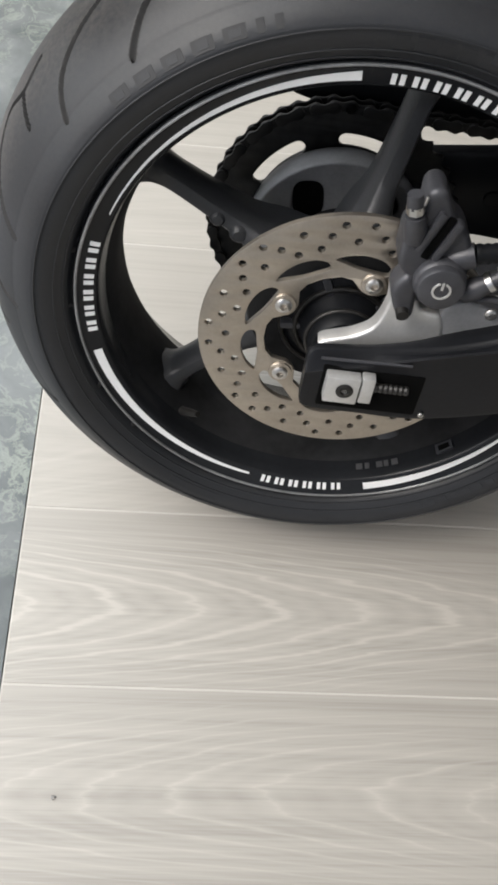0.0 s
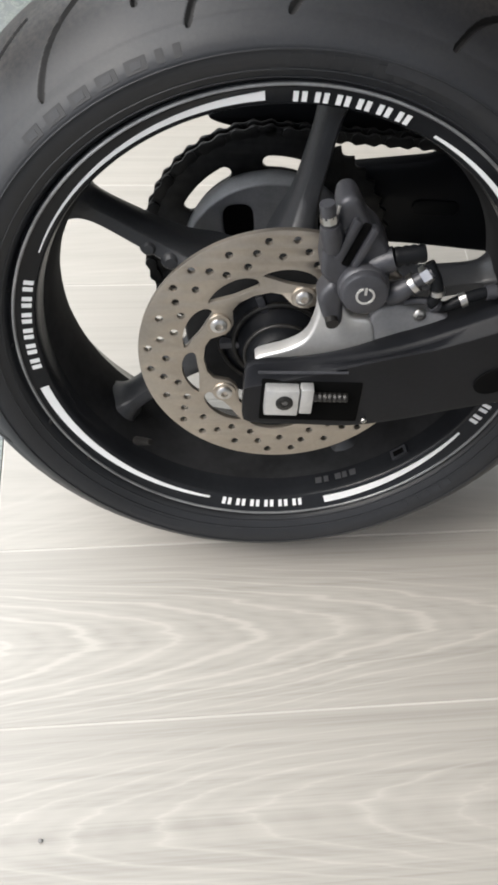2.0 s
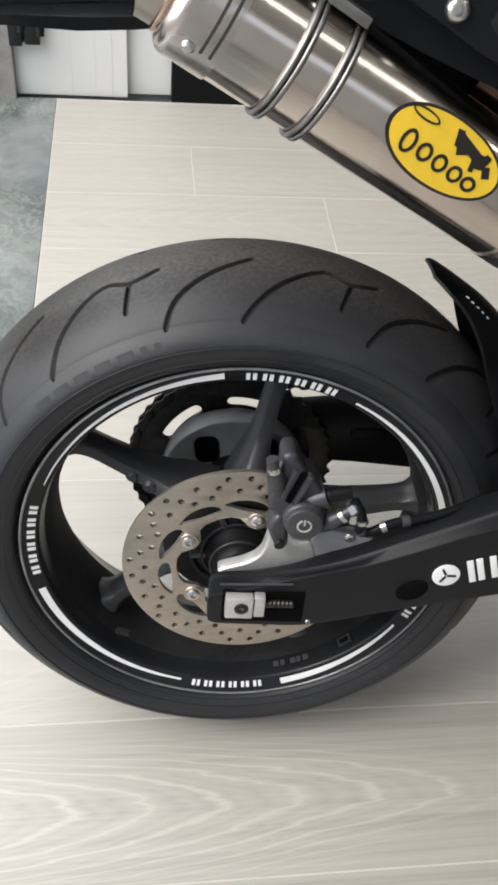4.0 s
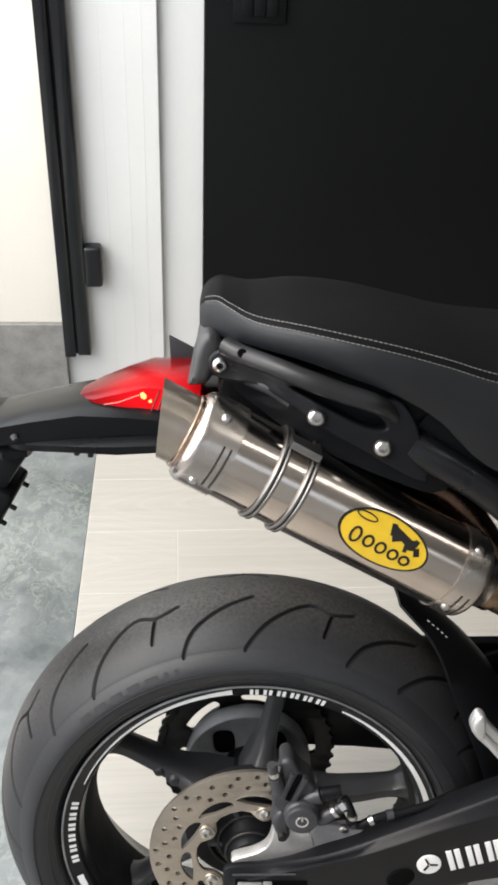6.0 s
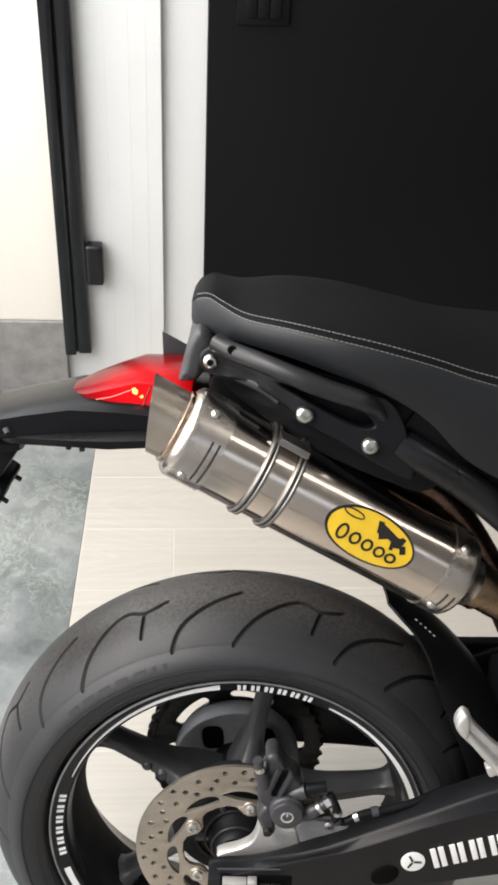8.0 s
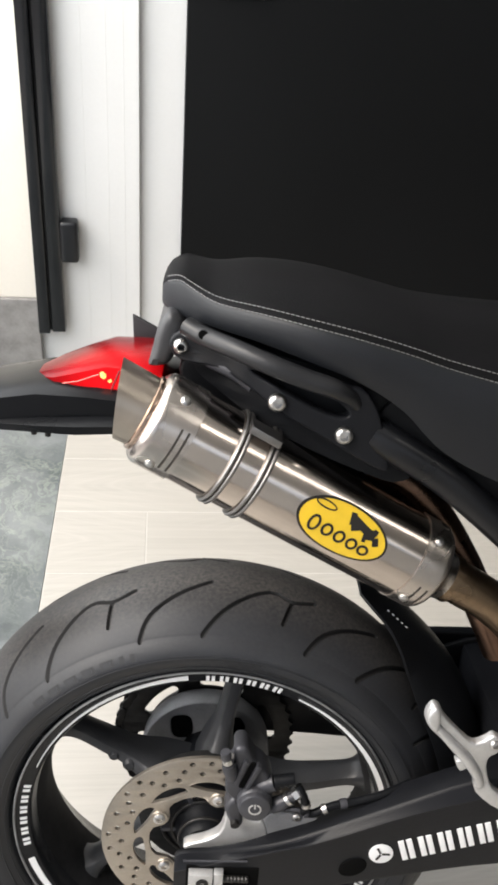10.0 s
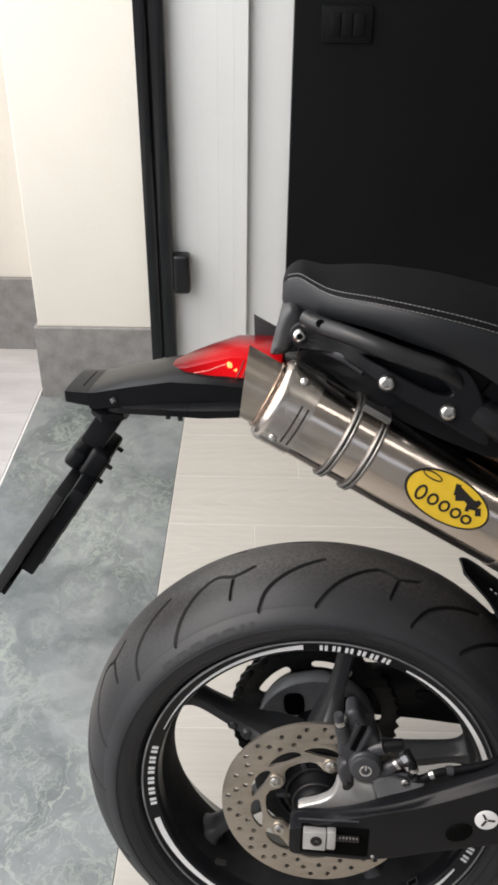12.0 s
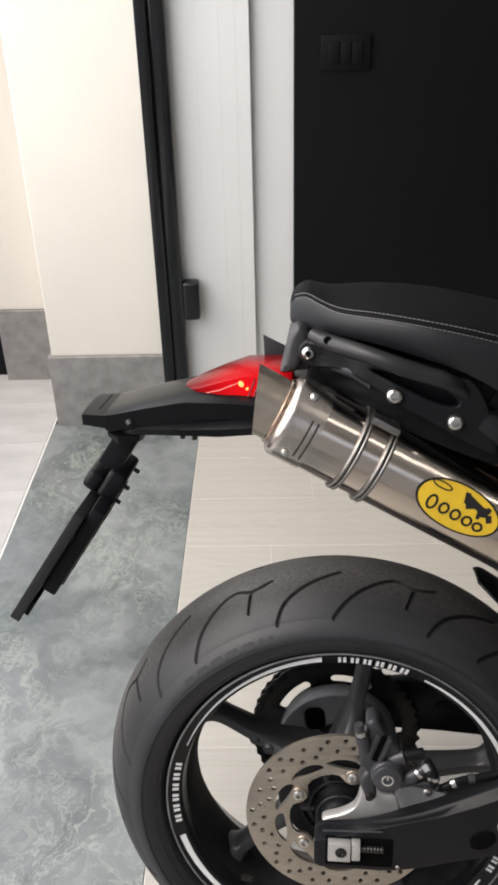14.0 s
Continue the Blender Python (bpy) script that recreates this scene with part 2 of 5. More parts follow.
M_DARKSTEEL = material("oily_dark_steel", (0.021, 0.020, 0.019), 0.42, metal=0.4, vary=0.4, scale=60)
M_CARRIER = material("grey_cast_alloy", (0.24, 0.242, 0.25), 0.55, metal=0.2, vary=0.2, scale=30, fine=350, bump=0.12)
M_ALLOY = material("bare_cast_alloy", (0.60, 0.60, 0.595), 0.42, metal=0.7, vary=0.12, scale=40, fine=300, bump=0.1)
M_CALIPER = material("dark_grey_anodised", (0.052, 0.053, 0.060), 0.42, metal=0.3, vary=0.2, scale=40, fine=300, bump=0.1)
M_SWING = material("black_swingarm_paint", (0.0088, 0.0094, 0.0112), 0.36, spec=0.17, vary=0.2, scale=18, fine=250, bump=0.06)
M_PLASTIC = material("textured_black_plastic", (0.0060, 0.0066, 0.0078), 0.42, spec=0.15, vary=0.15, scale=20, fine=500, bump=0.12)
M_TAIL = material("satin_black_tail_plastic", (0.0056, 0.0062, 0.0074), 0.30, spec=0.17, vary=0.18, scale=20, fine=500, bump=0.05)
M_RAIL = material("charcoal_cast_rail", (0.016, 0.0165, 0.018), 0.38, vary=0.12, scale=20, fine=400, bump=0.05, spec=0.35)
M_COVER = material("charcoal_side_plastic", (0.027, 0.0275, 0.030), 0.5, vary=0.12, scale=20, fine=400, bump=0.08)
M_GREYPLASTIC = material("grey_plastic", (0.050, 0.050, 0.053), 0.55, vary=0.12, scale=20, fine=400, bump=0.08)
M_SEAT = material("black_vinyl", (0.0075, 0.0086, 0.0108), 0.48, vary=0.15, scale=9, fine=420, bump=0.10, spec=0.36)
# darker than the vinyl: the seat top's shade is put into its colour
M_SEATTOP = material("matt_shaded_seat_top", (0.004, 0.004, 0.0046), 0.75, vary=0.2, scale=9, fine=420, bump=0.2, spec=0.12)
M_THREAD = material("grey_thread", (0.16, 0.16, 0.16), 0.8)
M_TITAN = material("brushed_titanium", (0.61, 0.545, 0.49), 0.15, metal=1.0, vary=0.08, scale=10, fine=60, bump=0.02, stretch=(1, 1, 1))
# dark metal for the shade painted where the caps are slit
M_SLIT = material("slit_shade_metal", (0.05, 0.045, 0.04), 0.5, metal=0.5)
M_CAP = material("polished_steel_cap", (0.60, 0.55, 0.505), 0.27, metal=1.0, vary=0.08, scale=30)
M_TIP = material("brushed_heat_dulled_tip", (0.50, 0.44, 0.375), 0.36, metal=1.0, vary=0.12, scale=14, fine=90, bump=0.03)
M_COPPER = material("heat_tinted_steel", (0.58, 0.43, 0.34), 0.2, metal=1.0, vary=0.15, scale=30)
M_PIPE = material("heat_browned_pipe", (0.30, 0.215, 0.14), 0.3, metal=1.0, vary=0.25, scale=20)
M_HOTPIPE = material("burnt_copper_pipe", (0.17, 0.105, 0.075), 0.28, metal=1.0, vary=0.35, scale=24)
M_YELLOW = material("yellow_badge", (0.78, 0.52, 0.03), 0.4, vary=0.05, scale=60)
M_WIRE = material("dull_steel_wire", (0.30, 0.29, 0.28), 0.35, metal=1.0, vary=0.1, scale=60)
M_SWITCH = material("black_switch_plastic", (0.0045, 0.0048, 0.0055), 0.45, spec=0.15)
M_BADGEBLACK = material("black_badge_print", (0.012, 0.01, 0.009), 0.45)
M_RED = material("red_lens", (0.075, 0.0012, 0.0030), 0.22, vary=0.08, scale=60, spec=0.07)


def lit_from_inside(m, spot, near, far, reach):
    """Let a lens glow round the lamp behind it, brightest at the spot."""
    n, l = m.node_tree.nodes, m.node_tree.links
    b = n["Principled BSDF"]
    tc, away, fall = n.new("ShaderNodeTexCoord"), n.new("ShaderNodeVectorMath"), n.new("ShaderNodeMapRange")
    away.operation, away.inputs[1].default_value = "DISTANCE", spot
    l.new(tc.outputs["Object"], away.inputs[0])
    fall.interpolation_type = "SMOOTHSTEP"
    fall.inputs[1].default_value, fall.inputs[2].default_value, fall.inputs[3].default_value, fall.inputs[4].default_value = 0.004, reach, near, far
    l.new(away.outputs["Value"], fall.inputs[0])
    b.inputs["Emission Color"].default_value = (1.0, 0.008, 0.012, 1)
    l.new(fall.outputs[0], b.inputs["Emission Strength"])


lit_from_inside(M_RED, (-0.119, -0.053, 0.553), 0.95, 0.07, 0.085)
M_REDDARK = material("dark_red_lens", (0.16, 0.005, 0.010), 0.25, spec=0.3)
M_LAMP = glow("lit_lamp", (1.0, 0.10, 0.03), 9.0)
M_SEAMRED = material("pale_lens_seam", (0.75, 0.20, 0.17), 0.4)
# near black that paints the shade inside recesses, windows and holes
M_HOLE = material("recess_shade_black", (0.003, 0.003, 0.003), 0.8, spec=0.05)


# ------------------------------------------------------------------ mesh helpers
def link(name, mesh, mat, parent=None, label="", smooth=True, m=None):
    ob = new(name, mesh)
    mesh.materials.clear()
    mesh.materials.append(mat)
    if smooth:
        mesh.shade_smooth()
        mesh.set_sharp_from_angle(angle=radians(38))
    if m is not None:
        ob.matrix_basis = m
    if parent:
        ob.parent = parent
    return tagged(ob, label) if label else ob


def part(name, bm, mat, parent, label="", m=None, smooth=True):
    """One bmesh or mesh as one object under its thing or part."""
    if isinstance(bm, bmesh.types.BMesh):
        mesh = bpy.data.meshes.new(name)
        bmesh.ops.recalc_face_normals(bm, faces=bm.faces)
        bm.to_mesh(mesh)
        bm.free()
    else:
        mesh = bm
    return link(name, mesh, mat, parent, label, smooth, m)


def thing(name, label, category, m=None, group="", kind=""):
    ob = new(name)
    ob.empty_display_size = 0.05
    if m is not None:
        ob.matrix_basis = m
    return tagged(ob, label, category, group, kind)


def box(x0, x1, y0, y1, z0, z1, bevel=0.002, seg=2):
    bm = bmesh.new()
    bmesh.ops.create_cube(bm, size=1, matrix=Matrix.Translation(((x0 + x1) / 2, (y0 + y1) / 2, (z0 + z1) / 2)) @ Matrix.Diagonal((x1 - x0, y1 - y0, z1 - z0, 1)))
    if bevel:
        bmesh.ops.bevel(bm, geom=bm.edges[:], offset=bevel, segments=seg, affect="EDGES", profile=0.6)
    return bm


def grid_mesh(name, rings, closed_u=True, closed_v=False, caps=False):
    """A mesh from rings of points of equal count."""
    a = np.asarray(rings, float)
    nu, nv = a.shape[0], a.shape[1]
    idx = np.arange(nu * nv).reshape(nu, nv)
    iu = nu if closed_u else nu - 1
    iv = nv if closed_v else nv - 1
    u, v = np.meshgrid(np.arange(iu), np.arange(iv), indexing="ij")
    u2, v2 = (u + 1) % nu, (v + 1) % nv
    quads = np.stack([idx[u, v], idx[u2, v], idx[u2, v2], idx[u, v2]], -1).reshape(-1, 4).tolist()
    if caps and closed_v and not closed_u:
        quads += [idx[0].tolist(), idx[-1][::-1].tolist()]
    mesh = bpy.data.meshes.new(name)
    mesh.from_pydata(a.reshape(-1, 3).tolist(), [], quads)
    bm = bmesh.new()
    bm.from_mesh(mesh)
    bmesh.ops.recalc_face_normals(bm, faces=bm.faces)
    bm.to_mesh(mesh)
    bm.free()
    return mesh


def lathe(name, profile, n=96, closed=True, a0=0.0, a1=360.0, cx=0.0, cz=0.0):
    """Turn a profile of (radius, side) round the wheel's axle, which lies along y."""
    full = abs(a1 - a0) >= 359.9
    th = np.radians(np.linspace(a0, a1, n, endpoint=not full))
    p = np.asarray(profile, float)
    rings = np.stack([cx + np.cos(th)[:, None] * p[None, :, 0], np.broadcast_to(p[None, :, 1], (n, len(p))), cz + np.sin(th)[:, None] * p[None, :, 0]], -1)
    return grid_mesh(name, rings, closed_u=full, closed_v=closed, caps=closed and not full)


def plate(name, outlines, thick, side=0.0, bevel=0.0, res=2):
    """A flat plate in the bike's side plane from outlines of (x, z); inner outlines become holes. side: its middle."""
    cu = bpy.data.curves.new(name, "CURVE")
    cu.dimensions, cu.fill_mode = "2D", "BOTH"
    cu.extrude, cu.bevel_depth, cu.bevel_resolution = max(0.0, thick / 2 - bevel), bevel, res
    cu.offset = -bevel
    for pts in outlines:
        sp = cu.splines.new("POLY")
        sp.points.add(len(pts) - 1)
        for q, (x, z) in zip(sp.points, pts):
            q.co = (x, z, 0, 1)
        sp.use_cyclic_u = True
    tmp = bpy.data.objects.new(name, cu)
    scene.collection.objects.link(tmp)
    mesh = bpy.data.meshes.new_from_object(tmp.evaluated_get(bpy.context.evaluated_depsgraph_get()))
    bpy.data.objects.remove(tmp)
    bpy.data.curves.remove(cu)
    mesh.transform(Matrix.Translation((0, side, 0)) @ Matrix.Rotation(radians(90), 4, "X"))
    bm = bmesh.new()
    bm.from_mesh(mesh)
    bmesh.ops.remove_doubles(bm, verts=bm.verts, dist=1e-5)
    bmesh.ops.recalc_face_normals(bm, faces=bm.faces)
    bm.to_mesh(mesh)
    bm.free()
    return mesh


def smooth_line(pts, n=8, closed=False):
    """Catmull-Rom through points of any dimension."""
    p = [np.asarray(q, float) for q in pts]
    out, m = [], len(p)
    for i in range(m if closed else m - 1):
        if closed:
            a, b, c, d = p[(i - 1) % m], p[i], p[(i + 1) % m], p[(i + 2) % m]
        else:
            a, b, c, d = p[max(i - 1, 0)], p[i], p[i + 1], p[min(i + 2, m - 1)]
        for k in range(n):
            t = k / n
            out.append(0.5 * (2 * b + (c - a) * t + (2 * a - 5 * b + 4 * c - d) * t * t + (3 * b - a - 3 * c + d) * t ** 3))
    if not closed:
        out.append(p[-1])
    return [tuple(q) for q in out]


def sweep(name, pts, radius, n=14, closed=False):
    """A round tube along points; radius is one number or one for each point."""
    p = np.asarray(pts, float)
    rad = np.broadcast_to(np.asarray(radius, float), (len(p),))
    tan = np.gradient(p, axis=0)
    if closed:
        tan = np.roll(p, -1, 0) - np.roll(p, 1, 0)
    tan /= np.linalg.norm(tan, axis=1)[:, None]
    ref = np.array((0.0, 1.0, 0.0)) if abs(tan[0][1]) < 0.8 else np.array((1.0, 0.0, 0.0))
    rings = []
    for q, t, r in zip(p, tan, rad):
        ref = ref - t * (ref @ t)
        ref /= np.linalg.norm(ref)
        o = np.cross(t, ref)
        a = np.linspace(0, 2 * np.pi, n, endpoint=False)
        rings.append(q + r * (np.cos(a)[:, None] * ref + np.sin(a)[:, None] * o))
    return grid_mesh(name, rings, closed_u=closed, closed_v=True, caps=not closed)


def circle(cx, cz, r, n=24, squash=1.0, turn=0.0):
    return [(cx + r * math.cos(2 * math.pi * k / n) * math.cos(turn) - squash * r * math.sin(2 * math.pi * k / n) * math.sin(turn),
             cz + r * math.cos(2 * math.pi * k / n) * math.sin(turn) + squash * r * math.sin(2 * math.pi * k / n) * math.cos(turn)) for k in range(n)]


def slot(r, half, a0, a1, n=14):
    """Outline of a curved slot with round ends."""
    out = []
    for k in range(n + 1):
        t = radians(a0 + (a1 - a0) * k / n)
        out.append(((r + half) * math.cos(t), (r + half) * math.sin(t)))
    for a, s in ((a1, 1), (a0, -1)):
        c = (r * math.cos(radians(a)), r * math.sin(radians(a)))
        cap = []
        for k in range(1, 8):
            q = radians(a) + (k * math.pi / 8 if s > 0 else math.pi + k * math.pi / 8)
            cap.append((c[0] + half * math.cos(q), c[1] + half * math.sin(q)))
        out += cap
        if s > 0:
            for k in range(n + 1):
                t = radians(a1 + (a0 - a1) * k / n)
                out.append(((r - half) * math.cos(t), (r - half) * math.sin(t)))
    return out


def bolt(name, parent, x, y, z, r, h=0.006, mat=None, label="", m=None):
    """A button-head socket screw that points to the near side."""
    prof = [(0.0, 0.0), (r, 0.0), (r, -h * 0.45), (r * 0.8, -h * 0.85), (r * 0.5, -h), (r * 0.45, -h), (r * 0.42, h * 0.5), (0.0, h * 0.5)]
    mesh = lathe(name, prof, 20, closed=False)
    return part(name, mesh, mat or M_STEEL, parent, label, m=(m or Matrix.Identity(4)) @ Matrix.Translation((x, y, z)))


# ------------------------------------------------------------------ the room
SEAM, SILL_R, SILL_L = -0.107, -0.301, -0.745
CEIL, WALL_V = 2.75, 1.50


def setting(name, label, category, bm, mat, smooth=False):
    ob = part(name, bm, mat, None, m=ROOM, smooth=smooth)
    return tagged(ob, label, category, kind="structure")


setting("ground", "pale concrete ground outside the doorway", "ground", box(-60, 60, -60, 60, -0.12, -0.03, 0), M_PAVING)
floor_ob = setting("floor", "pale oak-look porcelain plank floor with light grout lines", "floor", box(SILL_R + 0.001, 3.6, -2.7, WALL_V, -0.03, -0.0006, 0), M_GROUT)
sill = setting("door_sill", "grey-green polished marble sill slab in the doorway", "door sill", box(SILL_L, SILL_R, -2.7, WALL_V - 0.001, -0.03, 0.0, 0.0007), M_MARBLE)
terrace = setting("pavement", "light stone-coloured outdoor tiles beyond the sill", "pavement", box(-4.355, SILL_L - 0.001, -3.114, 2.886, -0.03, -0.0022, 0), M_PALEJOINT)
setting("wall_pillar", "cream plastered wall pier beside the doorway", "wall", box(-0.724, -0.395, WALL_V, WALL_V + 0.5, 0.228, CEIL, 0.004), M_PLASTER)
setting("baseboard_pillar", "grey stone skirting tile on the cream pier", "baseboard", box(-0.734, -0.395, WALL_V - 0.010, WALL_V + 0.5, -0.003, 0.228, 0.003), M_SKIRT)
setting("wall_outer", "cream plastered outer wall set back from the pier", "wall", box(-0.955, -0.726, WALL_V + 0.31, WALL_V + 0.5, 0.247, CEIL, 0.004), M_PLASTER)
setting("baseboard_outer", "grey stone skirting tile along the outer wall", "baseboard", box(-0.965, -0.736, WALL_V + 0.30, WALL_V + 0.5, -0.003, 0.247, 0.003), M_SKIRT)
setting("wall_north_white", "white painted boarded wall beside the black wall", "wall", box(-0.395, -0.126, WALL_V + 0.015, WALL_V + 0.2, 0, CEIL, 0.002), M_WHITE)
setting("trim_white", "narrow white painted reveal strip", "trim", box(-0.126, -0.018, WALL_V + 0.035, WALL_V + 0.2, 0, CEIL, 0.002), M_WHITE)
setting("wall_north_black", "matt black painted wall behind the motorcycle", "wall", box(-0.018, 3.6, WALL_V, WALL_V + 0.2, 0, CEIL, 0.002), M_BLACKWALL)
# unseen wall, added in black so that less light bounces back
setting("wall_east", "unseen side wall, black to cut bounced light", "wall", box(3.6, 3.8, -2.9, WALL_V + 0.2, 0, CEIL, 0), M_BLACKWALL)
# ceiling and lintel are out of view, added to close the room
setting("ceiling", "white painted ceiling", "ceiling", box(-0.745, 3.8, -2.9, WALL_V + 0.5, CEIL, CEIL + 0.15, 0), M_WHITE)
setting("wall_west_lintel", "white painted lintel above the doorway", "wall", box(-0.74, -0.31, -2.7, WALL_V - 0.001, 2.4, CEIL, 0), M_WHITE)
# unseen walls behind the camera, with an opening added for the fill lamp
for nm, bx in (("wall_south_low", (-0.74, 3.6, -2.9, -2.7, 0, 1.80)), ("wall_south_high", (-0.74, 3.6, -2.9, -2.7, 2.35, CEIL)),
               ("wall_south_near", (-0.74, -0.25, -2.9, -2.7, 1.80, 2.35)), ("wall_south_far", (2.25, 3.6, -2.9, -2.7, 1.80, 2.35))):
    setting(nm, "unseen white wall with an added window opening", "wall", box(*bx, 0), M_WHITE)

# two ceiling lights, which the polished silencer mirrors
M_LEDPANEL = glow("lit_ceiling_panel", (1.0, 0.97, 0.92), 7.0)
ceiling_light = thing("ceiling_light", "long white ceiling strip light, switched on", "ceiling light", ROOM @ pose(2.02, -0.74, CEIL, 0, 0, 16), "ceiling lights")
part("light_frame", box(-1.03, 1.03, -0.09, 0.09, -0.030, -0.001, 0.004), M_WHITE, ceiling_light)
part("diffuser", box(-1.0, 1.0, -0.07, 0.07, -0.034, -0.0305, 0.001), M_LEDPANEL, ceiling_light, "glowing diffuser")
copy_thing(ceiling_light, ROOM @ pose(2.38, 1.02, CEIL, 0, 0, 16))

# ------------------------------------------------------------------ the motorcycle
# The bike leans on its stand: side plane x ahead, y to its left, z up, from the rear axle.
LEAN_DEG, AXLE_H = 13.27, 0.311
BIKE = pose(0, 0, AXLE_H, -LEAN_DEG, 0, 0)
bike = thing("motorcycle", "black naked motorcycle with titanium silencer leaning on its stand", "motorcycle", BIKE)

SHOULDER = [(0.075, 0.2770), (0.080, 0.2722), (0.084, 0.2675), (0.0870, 0.2630), (0.0885, 0.2590)]      # (side, radius) from the tread to the sidewall


def groove_depth(ang, side):
    """Depth 0..1 of the tread grooves at angle (degrees) and side (mm): forked and single cuts in turn."""
    lines = [[(131, -76), (125, -50), (117, -27), (112, -33), (107, -25)], [(112, -33), (113.5, -59)], [(107, -76), (104, -57), (98, -38), (91, -22)]]
    out = np.zeros(ang.shape)
    for flip in (1, -1):
        for k in range(-2, 7):
            for line in lines:
                pts = smooth_line(line, 4) if len(line) > 2 else line
                shift = 38.3 * k + (0 if flip > 0 else 19)
                for (a0, s0), (a1, s1) in zip(pts[:-1], pts[1:]):
                    da = (ang - (a0 + shift) + 180) % 360 - 180
                    px, py = da * 5.2, side * flip - s0
                    vx, vy = (a1 - a0) * 5.2, s1 - s0
                    near = (np.abs(px) < 80) & (np.abs(py) < 45)
                    if not near.any():
                        continue
                    t = np.clip((px[near] * vx + py[near] * vy) / (vx * vx + vy * vy), 0, 1)
                    d = np.hypot(px[near] - t * vx, py[near] - t * vy)
                    g = np.clip((2.2 - d) / 0.6, 0, 1)
                    out[near] = np.maximum(out[near], g)
    return out


def tyre_mesh():
    n = 1800
    half = np.concatenate([np.linspace(0, 0.080, 128), np.linspace(0.082, 0.0885, 6)])
    rr = np.where(half < 0.075, 0.3130 - 0.097 + np.sqrt(np.maximum(0, 0.097 ** 2 - half ** 2)), np.interp(half, *zip(*SHOULDER)))
    wall = [(0.2575, 0.0880), (0.252, 0.0865), (0.244, 0.0830), (0.236, 0.0785), (0.229, 0.0725), (0.224, 0.068)]
    side = np.concatenate([[-w for _, w in reversed(wall)], -half[::-1], half[1:], [w for _, w in wall]])
    rad = np.concatenate([[r for r, _ in reversed(wall)], rr[::-1], rr[1:], [r for r, _ in wall]])
    ang = np.linspace(0, 360, n, endpoint=False)
    A, S = np.meshgrid(ang, side * 1000, indexing="ij")
    dep = groove_depth(A, S) * 0.0040
    Rr = np.broadcast_to(rad, A.shape) - dep
    th = np.radians(A)
    pts = np.stack([Rr * np.cos(th), np.broadcast_to(side, A.shape), Rr * np.sin(th)], -1)
    nu, nv = A.shape
    idx = np.arange(nu * nv).reshape(nu, nv)
    u, v = np.meshgrid(np.arange(nu), np.arange(nv - 1), indexing="ij")
    u2 = (u + 1) % nu
    quads = np.stack([idx[u, v], idx[u, v + 1], idx[u2, v + 1], idx[u2, v]], -1).reshape(-1, 4)
    mesh = bpy.data.meshes.new("tyre")
    mesh.vertices.add(nu * nv)
    mesh.vertices.foreach_set("co", pts.reshape(-1))
    mesh.loops.add(quads.size)
    mesh.loops.foreach_set("vertex_index", quads.reshape(-1).astype(np.int32))
    mesh.polygons.add(len(quads))
    mesh.polygons.foreach_set("loop_start", np.arange(0, quads.size, 4, dtype=np.int32))
    mesh.update()
    mesh.validate()
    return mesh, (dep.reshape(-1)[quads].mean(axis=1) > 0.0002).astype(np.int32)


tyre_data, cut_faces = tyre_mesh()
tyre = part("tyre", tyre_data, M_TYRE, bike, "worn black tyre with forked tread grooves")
# groove faces take the rubber with shade in its colour
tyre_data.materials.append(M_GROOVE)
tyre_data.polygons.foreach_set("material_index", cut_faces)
# the darker lower sidewall with its raised edge
for s in (-1, 1):
    prof = [(0.2585, s * 0.0872), (0.2592, s * 0.0890), (0.2572, s * 0.0896), (0.2500, s * 0.0882), (0.2430, s * 0.0850), (0.2360, s * 0.0805), (0.2315, s * 0.0770), (0.2300, s * 0.0735), (0.2240, s * 0.067), (0.2450, s * 0.072)]
    part("sidewall", lathe("sidewall", prof, 160), M_SIDE, tyre, "smooth darker sidewall")


def cone_bar(name, a0, a1, p0, p1, lift, mat, parent, label="", n=6):
    """A thin bar round the axle between profile points p0 and p1 (radius, side), lifted off the surface."""
    th = np.radians(np.linspace(a0, a1, n))
    (r0, y0), (r1, y1) = p0, p1
    d = np.array((r1 - r0, y1 - y0))
    nrm = np.array((d[1], -d[0])) / np.linalg.norm(d) * lift
    if nrm[1] > 0:
        nrm = -nrm
    rings = []
    for t in th:
        c, s = math.cos(t), math.sin(t)
        rings.append([(r * c, y, r * s) for r, y in ((r0, y0), (r1, y1), (r1 + nrm[0], y1 + nrm[1]), (r0 + nrm[0], y0 + nrm[1]))])
    return part(name, grid_mesh(name, rings, closed_u=False, closed_v=True, caps=True), mat, parent, label, smooth=False)


# faint raised moulding on the tyre's shoulder, in bars
RAISED = [3.4, 3.4, 3.4, 3.4, 3.4, 1.2, 1.2]
a = 137.0
for wide in RAISED:
    cone_bar("raised_bar", a, a - wide, (0.2606, -0.0881), (0.2688, -0.0835), 0.0003, M_TEXTRUB, tyre, n=4)
    if wide > 2:
        cone_bar("raised_bar", a - 0.8, a - wide + 0.8, (0.2624, -0.0872), (0.2669, -0.0846), 0.0005, M_TYRE, tyre, n=3)
    a -= wide + 1.5
for k in range(7):
    a = 93 - 3.4 * k
    cone_bar("raised_bar", a, a - 2.3, (0.2440, -0.0854), (0.2540, -0.0890), 0.0005, M_SIDE, tyre, n=4)
cone_bar("raised_panel", 78, 62, (0.2490, -0.0880), (0.2565, -0.0895), 0.0006, M_TYRE, tyre, "smooth raised panel", n=12)
